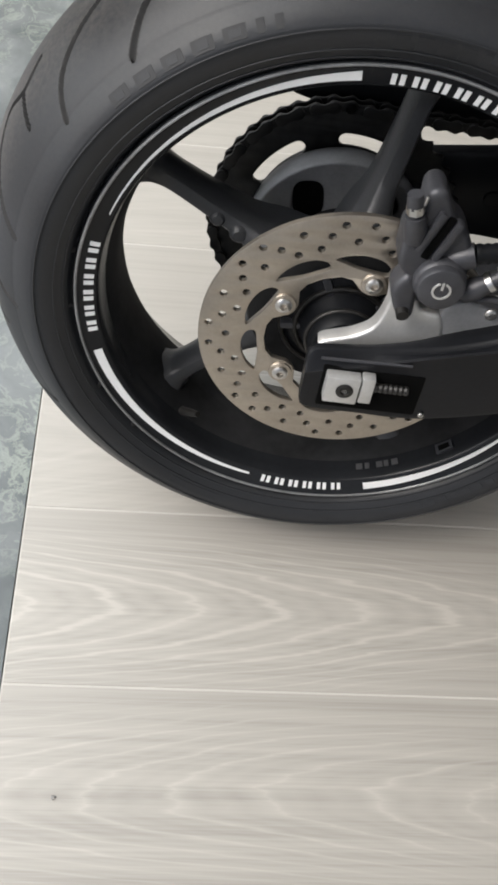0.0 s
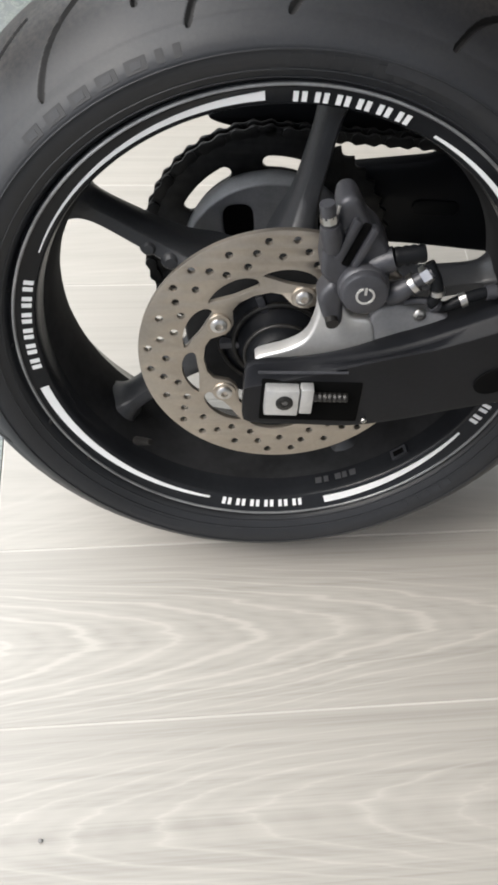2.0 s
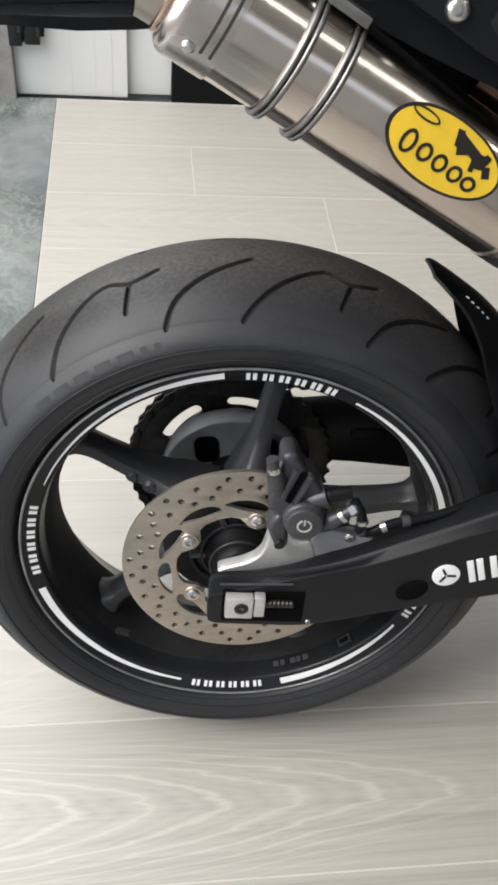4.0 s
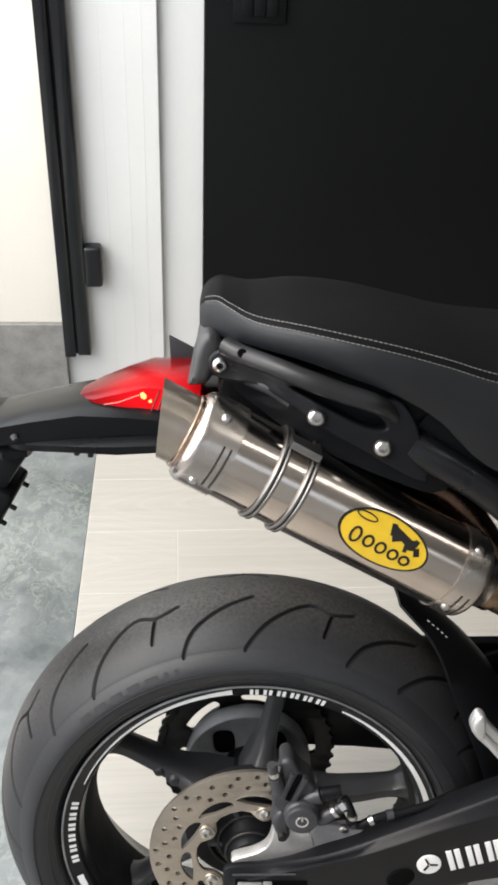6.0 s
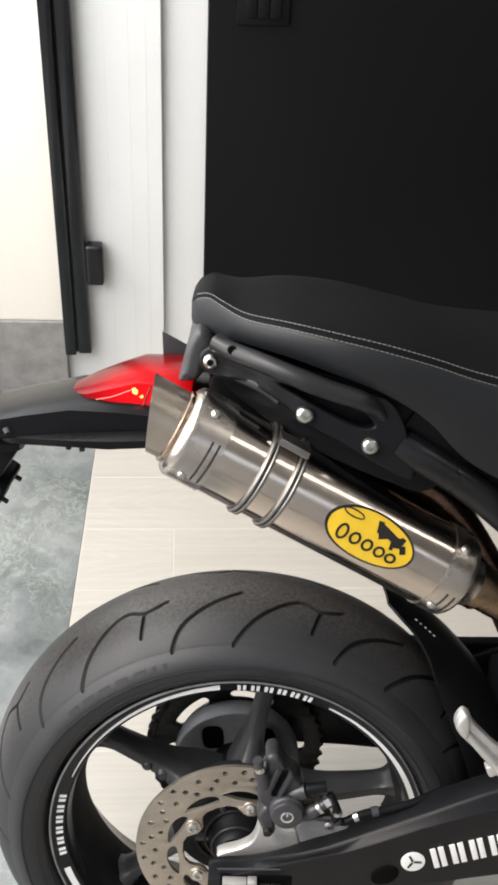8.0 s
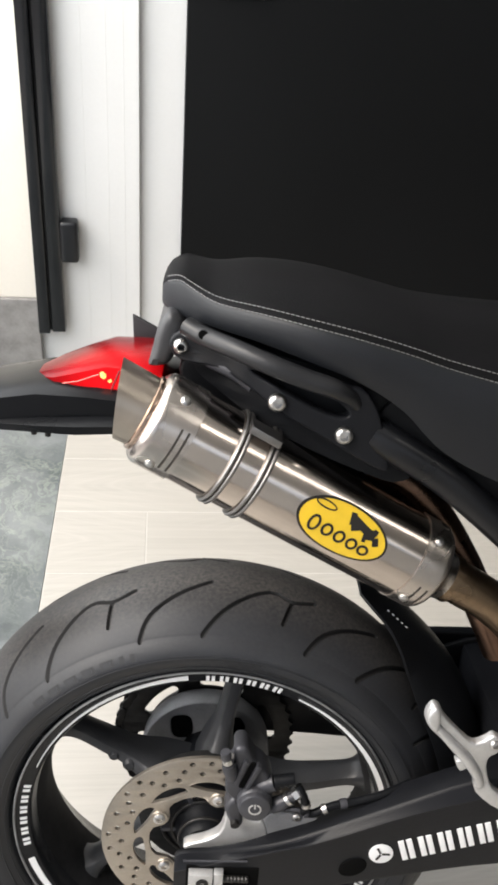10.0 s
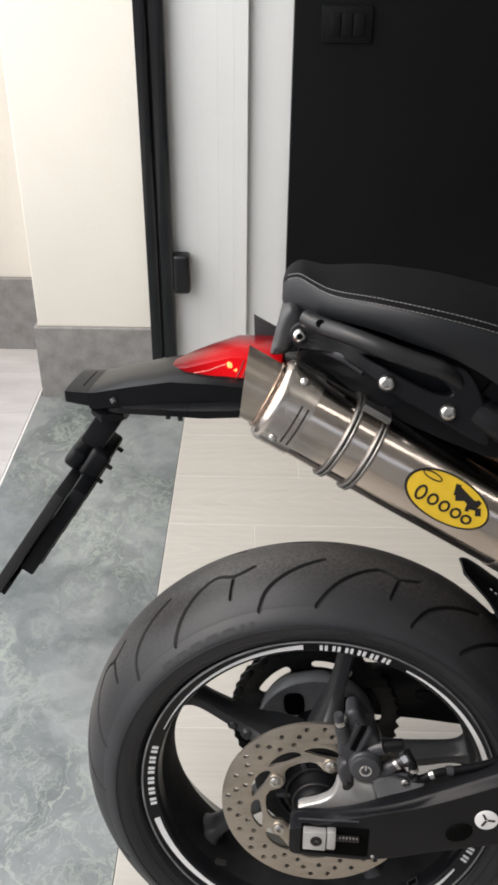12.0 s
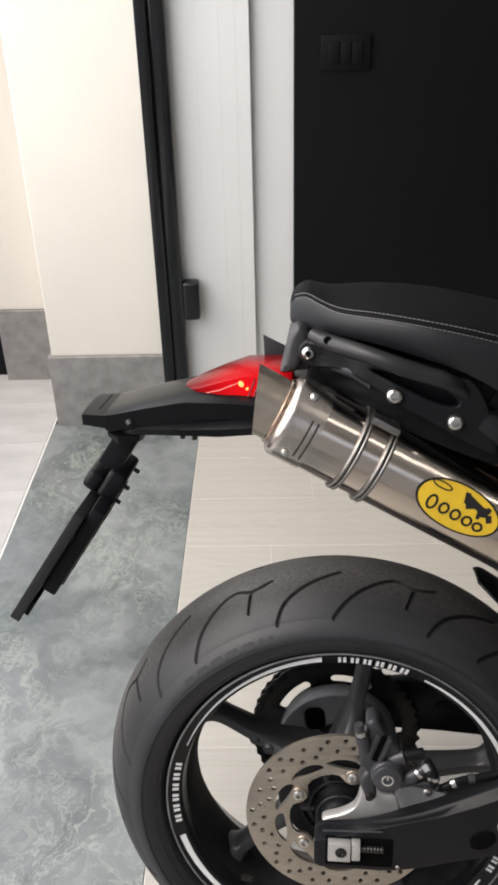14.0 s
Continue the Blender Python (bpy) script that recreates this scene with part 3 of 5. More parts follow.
for k in range(9):
    a = -40 - 3.0 * k
    cone_bar("raised_bar", a, a - 1.9, (0.2430, -0.0850), (0.2490, -0.0878), 0.0005, M_TYRE, tyre, n=3)
cone_bar("raised_panel", -122, -109, (0.2440, -0.0854), (0.2510, -0.0884), 0.0006, M_SIDE, tyre, "smooth raised panel", n=10)

for r, y in ((0.2568, -0.0897), (0.2415, -0.0843), (0.2345, -0.0796)):
    band = [(r * math.cos(a), y - 0.0001, r * math.sin(a)) for a in np.linspace(0, 2 * math.pi, 180, endpoint=False)]
    part("moulded_ring", sweep("moulded_ring", band, 0.0007, 6, True), M_SIDE, tyre)

# rim: lips, barrel and well
RIM = [(0.2280, -0.0700), (0.2290, -0.0745), (0.2278, -0.0775), (0.2258, -0.0782), (0.2238, -0.0770), (0.2225, -0.0758), (0.2110, -0.0730), (0.2085, -0.0700), (0.2075, -0.0600), (0.2055, -0.0500),
       (0.2010, -0.0380), (0.1985, -0.0200), (0.1985, 0.0060), (0.2010, 0.0240), (0.2065, 0.0400), (0.2125, 0.0500), (0.2200, 0.0640), (0.2275, 0.0795), (0.2295, 0.0770), (0.2285, 0.0745),
       (0.2210, 0.0610), (0.2130, 0.0460), (0.2070, 0.0300), (0.2040, 0.0060), (0.2040, -0.0200), (0.2115, -0.0480), (0.2190, -0.0640)]
rim = part("rim", lathe("rim", RIM, 180), M_RIM, bike, "satin black cast rim")
rim.matrix_basis = Matrix.Translation((0.002, 0, 0.003))
part("rim_barrel", lathe("rim_barrel", [(0.2050, -0.0490), (0.2003, -0.0376), (0.1978, -0.0200), (0.1978, 0.0060), (0.2003, 0.0240), (0.2052, 0.0385), (0.2065, 0.0385), (0.2020, 0.0240), (0.1995, -0.0200), (0.2030, -0.0380)], 160), M_BARREL, rim, "dusty matt black inner barrel")
lip_line = [(0.2262 * math.cos(a), -0.0785, 0.2262 * math.sin(a)) for a in np.linspace(0, 2 * math.pi, 200, endpoint=False)]
part("rim_lip", sweep("rim_lip", lip_line, 0.0013, 8, True), M_LIP, rim, "paler edge line of the rim flange")
RIM0, RIM1 = (0.2112, -0.0731), (0.2222, -0.0758)


def rim_stripe(a0, a1, thin=0.72, power=1.3, n=48):
    """A white stripe that tapers from a0 to a1 along the lip."""
    rings = []
    for k in range(n):
        f = k / (n - 1)
        t, wide = radians(a0 + (a1 - a0) * f), 1.0 - thin * f ** power
        ring = []
        for q, up in ((0.2, 0), (0.2 + 0.74 * wide, 0), (0.2 + 0.74 * wide, 1), (0.2, 1)):
            r, y = RIM0[0] + (RIM1[0] - RIM0[0]) * q * 0.92, RIM0[1] + (RIM1[1] - RIM0[1]) * q * 0.92 - 0.0006 * up
            ring.append((r * math.cos(t), y, r * math.sin(t)))
        rings.append(ring)
    part("rim_stripe", grid_mesh("rim_stripe", rings, closed_u=False, closed_v=True, caps=True), M_STICKER, rim, "tapered white vinyl rim stripe", smooth=False)


def rim_word(a0, a1):
    """Six white blocks where a maker's word is stuck on."""
    step = (a1 - a0) / 6
    for k in range(6):
        for f0, f1 in ((0.18, 0.42), (0.58, 0.82)):
            cone_bar("word_bar", a0 + step * (k + f0), a0 + step * (k + f1), (0.2118, -0.0732), (0.2198, -0.0752), 0.0006, M_STICKER, rim, n=3)


for a0, a1, *taper in ((97.5, 158, 0.86, 0.62), (1, 63), (-72.5, -30), (-163.5, -104.5)):
    rim_stripe(a0, a1, *taper)
for a0, a1 in ((93, 68.5), (165, 191.5), (-78, -101.5), (-26, -2)):
    rim_word(a0, a1)

for k, a in enumerate((-74.0, -71.5, -68.2, -66.0, -63.8)):
    cone_bar("cast_mark", a, a + (1.3 if k % 2 else 1.8), (0.2060, -0.0535), (0.2074, -0.0600), 0.0006, M_GREYPLASTIC, rim, n=3)
cone_bar("balance_weight", -50.5, -45.5, (0.2058, -0.0525), (0.2078, -0.0625), 0.0030, M_CALIPER, rim, "small dark balance weight", n=5)
cone_bar("weight_pad", -49.6, -46.4, (0.2064, -0.0550), (0.2075, -0.0605), 0.0038, M_HOLE, rim, n=5)

# spokes and hub
def spoke_mesh():
    rings = []
    stations = [(0.030, 0.022, 0.028, -0.058, -0.030, 0.030), (0.070, 0.0140, 0.0200, -0.048, -0.024, 0.026), (0.092, 0.0098, 0.0142, -0.035, -0.014, 0.020), (0.115, 0.0082, 0.0116, -0.027, -0.008, 0.016),
                (0.140, 0.0076, 0.0110, -0.025, -0.006, 0.014), (0.172, 0.0074, 0.0112, -0.022, -0.005, 0.012), (0.188, 0.0084, 0.0136, -0.024, -0.005, 0.012), (0.197, 0.0115, 0.0205, -0.028, -0.006, 0.014), (0.2035, 0.0160, 0.0270, -0.032, -0.008, 0.016)]
    for r, hf, hw, y0, ym, y1 in smooth_line(stations, 3):
        rings.append([(r, y0, -hf * 0.75), (r, y0 - 0.0012, 0), (r, y0, hf * 0.75), (r, y0 + 0.0025, hf), (r, ym - 0.003, hw * 0.97), (r, ym + 0.003, hw), (r, y1 - 0.004, hw * 0.8), (r, y1, hw * 0.4),
                      (r, y1, -hw * 0.4), (r, y1 - 0.004, -hw * 0.8), (r, ym + 0.003, -hw), (r, ym - 0.003, -hw * 0.97), (r, y0 + 0.0025, -hf)])
    return grid_mesh("spoke", rings, closed_u=False, closed_v=True, caps=True)


spoke_data = spoke_mesh()
for k in range(5):
    part("spoke", spoke_data, M_SPOKE, rim, m=Matrix.Rotation(-radians(8.2 + 72 * k), 4, "Y"))
for r, y, size in ((0.128, -0.0262, 0.0062), (0.106, -0.0300, 0.0072)):
    part("cast_boss", lathe("cast_boss", [(0.0, -0.0030), (size * 0.7, -0.0028), (size, -0.0010), (size * 1.25, 0.0020)], 16, closed=False), M_SPOKE, rim, m=Matrix.Rotation(-radians(152.2), 4, "Y") @ Matrix.Translation((r, y, 0.003)))
part("hub", lathe("hub", [(0.012, -0.092), (0.030, -0.092), (0.034, -0.080), (0.040, -0.074), (0.052, -0.068), (0.056, -0.05), (0.050, -0.03), (0.042, 0.02), (0.036, 0.05), (0.036, 0.062), (0.012, 0.062)], 72), M_SWING, rim)
part("hub_flange", lathe("hub_flange", [(0.045, -0.062), (0.072, -0.060), (0.080, -0.056), (0.0825, -0.048), (0.080, -0.036), (0.060, -0.022), (0.045, -0.020)], 72), M_BARREL, rim, "dark dusty hub flange behind the disc")
for r, y, w in ((0.0300, -0.0935, 0.0022), (0.0395, -0.0770, 0.0026), (0.0520, -0.0700, 0.0022)):
    ring = [(r * math.cos(a), y, r * math.sin(a)) for a in np.linspace(0, 2 * math.pi, 72, endpoint=False)]
    part("hub_ring", sweep("hub_ring", ring, w, 10, True), M_DARKSTEEL, rim, "worn metal hub ring")
for k in range(5):
    q = radians(42 + 72 * k)
    part("hub_rib", box(0.030, 0.052, -0.0790, -0.066, -0.0035, 0.0035, 0.002), M_CALIPER, rim, m=Matrix.Rotation(-q, 4, "Y"))
part("valve_stem", sweep("valve_stem", [(-0.128, -0.062, -0.140), (-0.120, -0.072, -0.131), (-0.113, -0.080, -0.124)], [0.0045, 0.004, 0.003], 10), M_DARKSTEEL, rim, "short rubber valve stem")

# brake disc: drilled band, slotted carrier, five screws
DX = 0.003
disc = new("brake_disc")
disc.parent = bike
disc.matrix_basis = Matrix.Translation((DX, 0, 0.003))
tagged(disc, "bronze-grey drilled steel brake disc")
holes = []
HOLE_R = (0.1135, 0.0985, 0.1130, 0.1040, 0.0940, 0.1095, 0.0940, 0.1040)
for k in range(64):
    q, r = radians(88.5 + 5.625 * k), HOLE_R[k % 8]
    holes.append(circle(r * math.cos(q), r * math.sin(q), 0.0032, 12))
inner = []
for k in range(5):
    a = 78 + 72 * k
    for b, rr in ((-11, 0.057), (-7, 0.053), (0, 0.0515), (7, 0.053), (11, 0.057), (16, 0.063), (24, 0.0658), (36, 0.0662), (48, 0.0658), (56, 0.063)):
        inner.append((rr * math.cos(radians(a + b)), rr * math.sin(radians(a + b))))
ring_slots = []
for k in range(10):
    c = 89 + 36 * k
    pts = [(c + 15.5, 0.0826), (c + 8, 0.0857), (c - 0.5, 0.0866), (c - 9, 0.0853), (c - 15, 0.0815), (c - 17, 0.0768), (c - 15.5, 0.0735), (c - 8, 0.0724), (c + 2, 0.0735), (c + 10, 0.0778)]
    ring_slots.append(smooth_line([(r * math.cos(radians(q)), r * math.sin(radians(q))) for q, r in pts], 4, True))
part("disc_plate", plate("disc_plate", [circle(0, 0, 0.1218, 120), inner] + ring_slots + holes, 0.005, -0.093, 0.0005, 1), M_DISC, disc, "bronze-grey drilled steel plate")
for k in range(5):
    q = radians(78 + 72 * k)
    part("screw_seat", lathe("screw_seat", [(0.0, -0.0022), (0.0098, -0.0022), (0.0104, -0.0012), (0.0104, 0.0)], 28, closed=False), M_DISC, disc, m=Matrix.Translation((0.063 * math.cos(q), -0.0955, 0.063 * math.sin(q))))
    bolt("disc_screw", disc, 0.063 * math.cos(q), -0.0975, 0.063 * math.sin(q), 0.0070, 0.0032, M_STEEL, "zinc socket screw")
part("axle_boss", lathe("axle_boss", [(0.0, -0.122), (0.016, -0.122), (0.019, -0.118), (0.019, -0.108), (0.026, -0.106), (0.030, -0.100), (0.030, -0.092), (0.0, -0.092)], 48, closed=False), M_PLASTIC, disc)

# sprocket, its carrier and the chain on the far side
TEETH = 45
tooth = []
for k in range(TEETH * 4):
    a = 2 * math.pi * k / (TEETH * 4)
    r = (0.1150, 0.1165, 0.1205, 0.1165)[k % 4]
    tooth.append((r * math.cos(a), r * math.sin(a)))
sprocket = new("sprocket")
sprocket.parent = bike
tagged(sprocket, "oily black sprocket")
part("sprocket_plate", plate("sprocket_plate", [tooth, circle(0, 0, 0.022, 48)] + [slot(0.0872, 0.0066, 138 + 60 * k - 15.5, 138 + 60 * k + 15.5) for k in range(6)], 0.006, 0.088, 0.0004, 1), M_DARKSTEEL, sprocket)
def soft_square(cx, cz, hr, ht, turn, n=28):
    """A rounded window outline, hr along the turn and ht across."""
    out = []
    for k in range(n):
        a = 2 * math.pi * k / n
        u, v = hr * math.copysign(abs(math.cos(a)) ** 0.65, math.cos(a)), ht * math.copysign(abs(math.sin(a)) ** 0.65, math.sin(a))
        out.append((cx + u * math.cos(turn) - v * math.sin(turn), cz + u * math.sin(turn) + v * math.cos(turn)))
    return out


WINDOWS = [radians(127 + 72 * k) for k in range(5)]
carrier_windows = [soft_square(0.0545 * math.cos(a), 0.0545 * math.sin(a), 0.0185, 0.0145, a - 0.52) for a in WINDOWS]
part("sprocket_carrier", plate("sprocket_carrier", [circle(0, 0, 0.0845, 80), circle(0, 0, 0.03, 40)] + carrier_windows, 0.030, 0.064, 0.0022, 3), M_CARRIER, sprocket, "grey cast sprocket carrier with oval windows")
# dark sheets just behind the face paint the shade in the windows
for a in WINDOWS:
    part("carrier_recess", plate("carrier_recess", [soft_square(0.0545 * math.cos(a), 0.0545 * math.sin(a), 0.0183, 0.0143, a - 0.52)], 0.004, 0.0525), M_HOLE, sprocket, "dark sheet painting the shade in a carrier window")
link_data = plate("chain_link", [[(-0.0079 + 0.0058 * math.cos(t), 0.0058 * math.sin(t)) for t in np.linspace(math.pi / 2, 3 * math.pi / 2, 8)] + [(0, -0.0038)] + [(0.0079 + 0.0058 * math.cos(t), 0.0058 * math.sin(t)) for t in np.linspace(-math.pi / 2, math.pi / 2, 8)] + [(0, 0.0038)]], 0.0022, 0.0, 0.0004, 1)
chain = new("drive_chain")
chain.parent = bike
tagged(chain, "greasy black roller chain")
PITCH, RC = 0.01588, 0.1195
run = []
for k in range(23):
    a = math.pi / 2 + 0.12 + k * (PITCH / RC)
    if a < math.radians(262):
        run.append((RC * math.cos(a), RC * math.sin(a), a + math.pi / 2))
x, z = RC * math.cos(math.pi / 2 + 0.12), RC * math.sin(math.pi / 2 + 0.12)
for k in range(1, 22):
    run.append((x + PITCH * k * 0.997, z - PITCH * k * 0.035, -0.035))
for k, (cx, cz, a) in enumerate(run):
    for s in ((0.081, 0.095) if k % 2 else (0.0832, 0.0928)):
        part("chain_link", link_data, M_DARKSTEEL, chain, m=Matrix.Translation((cx, s, cz)) @ Matrix.Rotation(-a, 4, "Y"))

# swingarm: near arm as a tapered box beam, far arm behind
def slot_x(x0, x1, z, r, n=8):
    """Outline of a straight slot along x with round ends."""
    return [(x1 + r * math.cos(t), z + r * math.sin(t)) for t in np.linspace(-math.pi / 2, math.pi / 2, n)] + [(x0 + r * math.cos(t), z + r * math.sin(t)) for t in np.linspace(math.pi / 2, 3 * math.pi / 2, n)]


def arm_mesh(name, stations, y0, y1, r):
    """A beam along x: stations of (x, bottom, top)."""
    rings = []
    for x, b, t in stations:
        rr = min(r, (t - b) * 0.4)
        rings.append([(x, y0, b + rr), (x, y0, t - rr), (x, y0 + rr * 0.3, t - rr * 0.3), (x, y0 + rr, t), (x, y1 - rr, t), (x, y1 - rr * 0.3, t - rr * 0.3), (x, y1, t - rr), (x, y1, b + rr),
                      (x, y1 - rr * 0.3, b + rr * 0.3), (x, y1 - rr, b), (x, y0 + rr, b), (x, y0 + rr * 0.3, b + rr * 0.3)])
    return grid_mesh(name, rings, closed_u=False, closed_v=True, caps=True)


RIDGE = [(-0.031, 0.016), (0.02, 0.031), (0.045, 0.039), (0.07, 0.0470), (0.1135, 0.0600), (0.149, 0.0745), (0.2076, 0.1030), (0.28, 0.1320), (0.42, 0.170), (0.55, 0.186)]


def ridged_arm(name, stations, y0):
    """The near beam: flat side below a crisp ridge, a chamfer leaning in above it."""
    rings = []
    for x, b, t, y1 in stations:
        zr, rr = float(np.interp(x, *zip(*RIDGE))), 0.006
        lean = min(0.009, (y1 - y0) * 0.45)
        rings.append([(x, y0 + 0.0008, b + rr), (x, y0, zr - 0.004), (x, y0 - 0.0006, zr - 0.0008), (x, y0 + 0.0008, zr + 0.0008), (x, y0 + lean * 0.8, t - 0.004), (x, y0 + lean, t - 0.0012), (x, y0 + lean + 0.003, t),
                      (x, y1 - rr, t), (x, y1 - rr * 0.3, t - rr * 0.3), (x, y1, t - rr), (x, y1, b + rr), (x, y1 - rr * 0.3, b + rr * 0.3), (x, y1 - rr, b), (x, y0 + rr, b), (x, y0 + rr * 0.3, b + rr * 0.3)])
    return grid_mesh(name, rings, closed_u=False, closed_v=True, caps=True)


swing = new("swingarm")
swing.parent = bike
tagged(swing, "black painted aluminium swingarm")
near_arm = [(-0.031, -0.016, 0.028, -0.138), (-0.024, -0.025, 0.035, -0.136), (0.02, -0.026, 0.039, -0.134), (0.06, -0.026, 0.046, -0.128), (0.10, -0.018, 0.059, -0.118), (0.14, -0.006, 0.078, -0.112), (0.20, 0.010, 0.108, -0.112), (0.30, 0.034, 0.156, -0.112), (0.42, 0.050, 0.190, -0.112), (0.55, 0.06, 0.205, -0.112)]
part("near_arm", ridged_arm("near_arm", smooth_line(near_arm, 3), -0.153), M_SWING, swing)
far_arm = [(-0.03, -0.02, 0.03), (0.02, -0.02, 0.055), (0.08, -0.002, 0.080), (0.15, -0.004, 0.090), (0.23, -0.010, 0.120), (0.34, 0.00, 0.165), (0.55, 0.03, 0.20)]
part("far_arm", arm_mesh("far_arm", far_arm, 0.098, 0.118, 0.006), M_SWING, swing)
# a darker plate on the far arm paints the shade of its slot
part("far_arm_slot", plate("far_arm_slot", [slot_x(0.148, 0.180, 0.0405, 0.008)], 0.004, 0.0975, 0.0008), M_PLASTIC, swing)
part("cross_brace", box(0.335, 0.42, -0.13, 0.13, 0.02, 0.16, 0.01), M_SWING, swing)
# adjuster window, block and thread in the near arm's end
# dark sheet that paints the shade in the adjuster's opening
part("adjuster_window_shade", box(-0.0175, 0.064, -0.1540, -0.150, -0.0175, 0.0245, 0.002), M_HOLE, swing)
# lighter thread that paints the highlight along the arm's bevelled end
part("arm_edge", sweep("arm_edge", [(-0.021, -0.1545, 0.0335), (0.02, -0.1545, 0.0345), (0.050, -0.1545, 0.0355)], 0.0012, 8), M_CALIPER, swing)
part("adjuster_block", box(-0.0145, 0.0125, -0.164, -0.150, -0.0035, 0.0225, 0.0016), M_ALLOY, swing, "bare alloy axle block")
part("adjuster_end", box(0.0135, 0.0240, -0.163, -0.150, -0.0020, 0.0235, 0.0016), M_ALLOY, swing, "bare alloy end plate")
bolt("axle_screw", swing, 0.001, -0.164, 0.0105, 0.0070, 0.002, M_DARKSTEEL)
part("adjuster_thread", sweep("adjuster_thread", [(0.024 + 0.002 * k, -0.158, 0.0125) for k in range(15)], [0.0042 if k % 2 else 0.0034 for k in range(15)], 10), M_DARKSTEEL, swing)
# dark oval laid on the arm as the shade of a recess
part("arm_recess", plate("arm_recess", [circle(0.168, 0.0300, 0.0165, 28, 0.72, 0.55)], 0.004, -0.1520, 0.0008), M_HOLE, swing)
bolt("arm_pin", swing, 0.070, -0.153, -0.016, 0.0025, 0.002, M_STEEL)
# badge and block word on the arm
part("arm_badge", plate("arm_badge", [circle(0.1972, 0.0525, 0.0136, 32)], 0.0012, -0.1537, 0.0003), M_STICKER, swing, "round white badge")
for k in range(3):
    q = radians(90 + 120 * k)
    part("badge_bar", box(-0.0012, 0.0012, -0.0004, 0.0004, 0.001, 0.0096, 0), M_BADGEBLACK, swing, m=Matrix.Translation((0.1972, -0.1546, 0.0525)) @ Matrix.Rotation(q, 4, "Y"), smooth=False)
for k in range(6):
    for d in (0.0, 0.0086):
        x0 = 0.2225 + 0.0208 * k + d
        z0 = 0.0440 + 0.337 * (x0 - 0.2225)
        part("word_bar", plate("word_bar", [[(x0, z0), (x0 + 0.0060, z0 + 0.0020), (x0 - 0.0030, z0 + 0.0290), (x0 - 0.0090, z0 + 0.0270)]], 0.0012, -0.1537, 0.0002), M_STICKER, swing)

# brake caliper on its silver bracket
caliper = new("brake_caliper")
caliper.parent = bike
tagged(caliper, "dark grey two-pin brake caliper")
part("caliper_bracket", plate("caliper_bracket", [smooth_line([(-0.022, 0.024), (0.004, 0.036), (0.018, 0.048), (0.0235, 0.070), (0.023, 0.088), (0.036, 0.092), (0.050, 0.070), (0.066, 0.066), (0.072, 0.050), (0.070, 0.034), (0.04, 0.022), (0.0, 0.008)], 5, True)], 0.016, -0.120, 0.003, 3), M_ALLOY, caliper, "bare cast alloy caliper bracket")
part("caliper_arm", plate("caliper_arm", [smooth_line([(0.066, 0.068), (0.083, 0.081), (0.106, 0.0765), (0.127, 0.0715), (0.131, 0.062), (0.10, 0.046), (0.072, 0.036)], 5, True)], 0.014, -0.1195, 0.003, 3), M_CARRIER, caliper, "grey cast caliper arm")
bolt("bracket_screw", caliper, 0.1035, -0.1265, 0.0735, 0.0052, 0.003, M_STEEL, "zinc screw")
CAL = [(0.0275, 0.168), (0.0335, 0.1735), (0.0405, 0.1720), (0.0470, 0.162), (0.0520, 0.1534), (0.0618, 0.145), (0.0705, 0.130), (0.0735, 0.112), (0.0700, 0.098), (0.055, 0.084), (0.0444, 0.078), (0.0385, 0.089), (0.0297, 0.1010), (0.0215, 0.110), (0.0200, 0.1265), (0.0205, 0.138), (0.0275, 0.150)]
part("caliper_body", plate("caliper_body", [smooth_line(CAL, 3, True)], 0.032, -0.116, 0.005, 4), M_CALIPER, caliper)
part("caliper_lobe", plate("caliper_lobe", [smooth_line([(0.0300, 0.104), (0.0215, 0.091), (0.0240, 0.079), (0.0300, 0.0665), (0.0368, 0.0618), (0.0425, 0.067), (0.0415, 0.083), (0.040, 0.098)], 4, True)], 0.026, -0.122, 0.006, 4), M_CALIPER, caliper)
part("lobe_pin", sweep("lobe_pin", [(0.0335, -0.128, 0.0725), (0.0340, -0.139, 0.0705)], [0.0055, 0.0050], 14), M_DARKSTEEL, caliper)
# black strip on the body's face, painted shade of a diagonal groove
part("caliper_groove_shade", box(-0.0030, 0.0030, -0.1335, -0.1300, -0.0185, 0.0185, 0.0012), M_HOLE, caliper, m=Matrix.Translation((0.0435, 0, 0.1370)) @ Matrix.Rotation(radians(19), 4, "Y"))
for x, z in ((0.0500, 0.1365), (0.0360, 0.1430)):
    part("caliper_rib", box(-0.0026, 0.0026, -0.137, -0.128, -0.017, 0.017, 0.0018), M_CALIPER, caliper, m=Matrix.Translation((x, 0, z)) @ Matrix.Rotation(radians(19), 4, "Y"))
part("nipple_boss", sweep("nipple_boss", [(0.0275, -0.130, 0.134), (0.0235, -0.135, 0.149), (0.0220, -0.1355, 0.155)], [0.0080, 0.0082, 0.0072], 16), M_CALIPER, caliper)
# black disc as the shade inside the boss's hole
part("nipple_hole", lathe("nipple_hole", [(0.0, -0.0012), (0.0026, -0.0012), (0.0030, 0.0)], 14, closed=False), M_HOLE, caliper, m=Matrix.Translation((0.0262, -0.1375, 0.1385)))
part("bleed_nipple", sweep("bleed_nipple", [(0.0220, -0.1355, 0.154), (0.0205, -0.136, 0.160), (0.0200, -0.136, 0.162), (0.0175, -0.1365, 0.172)], [0.0050, 0.0050, 0.0062, 0.0055], 14), M_CALIPER, caliper)
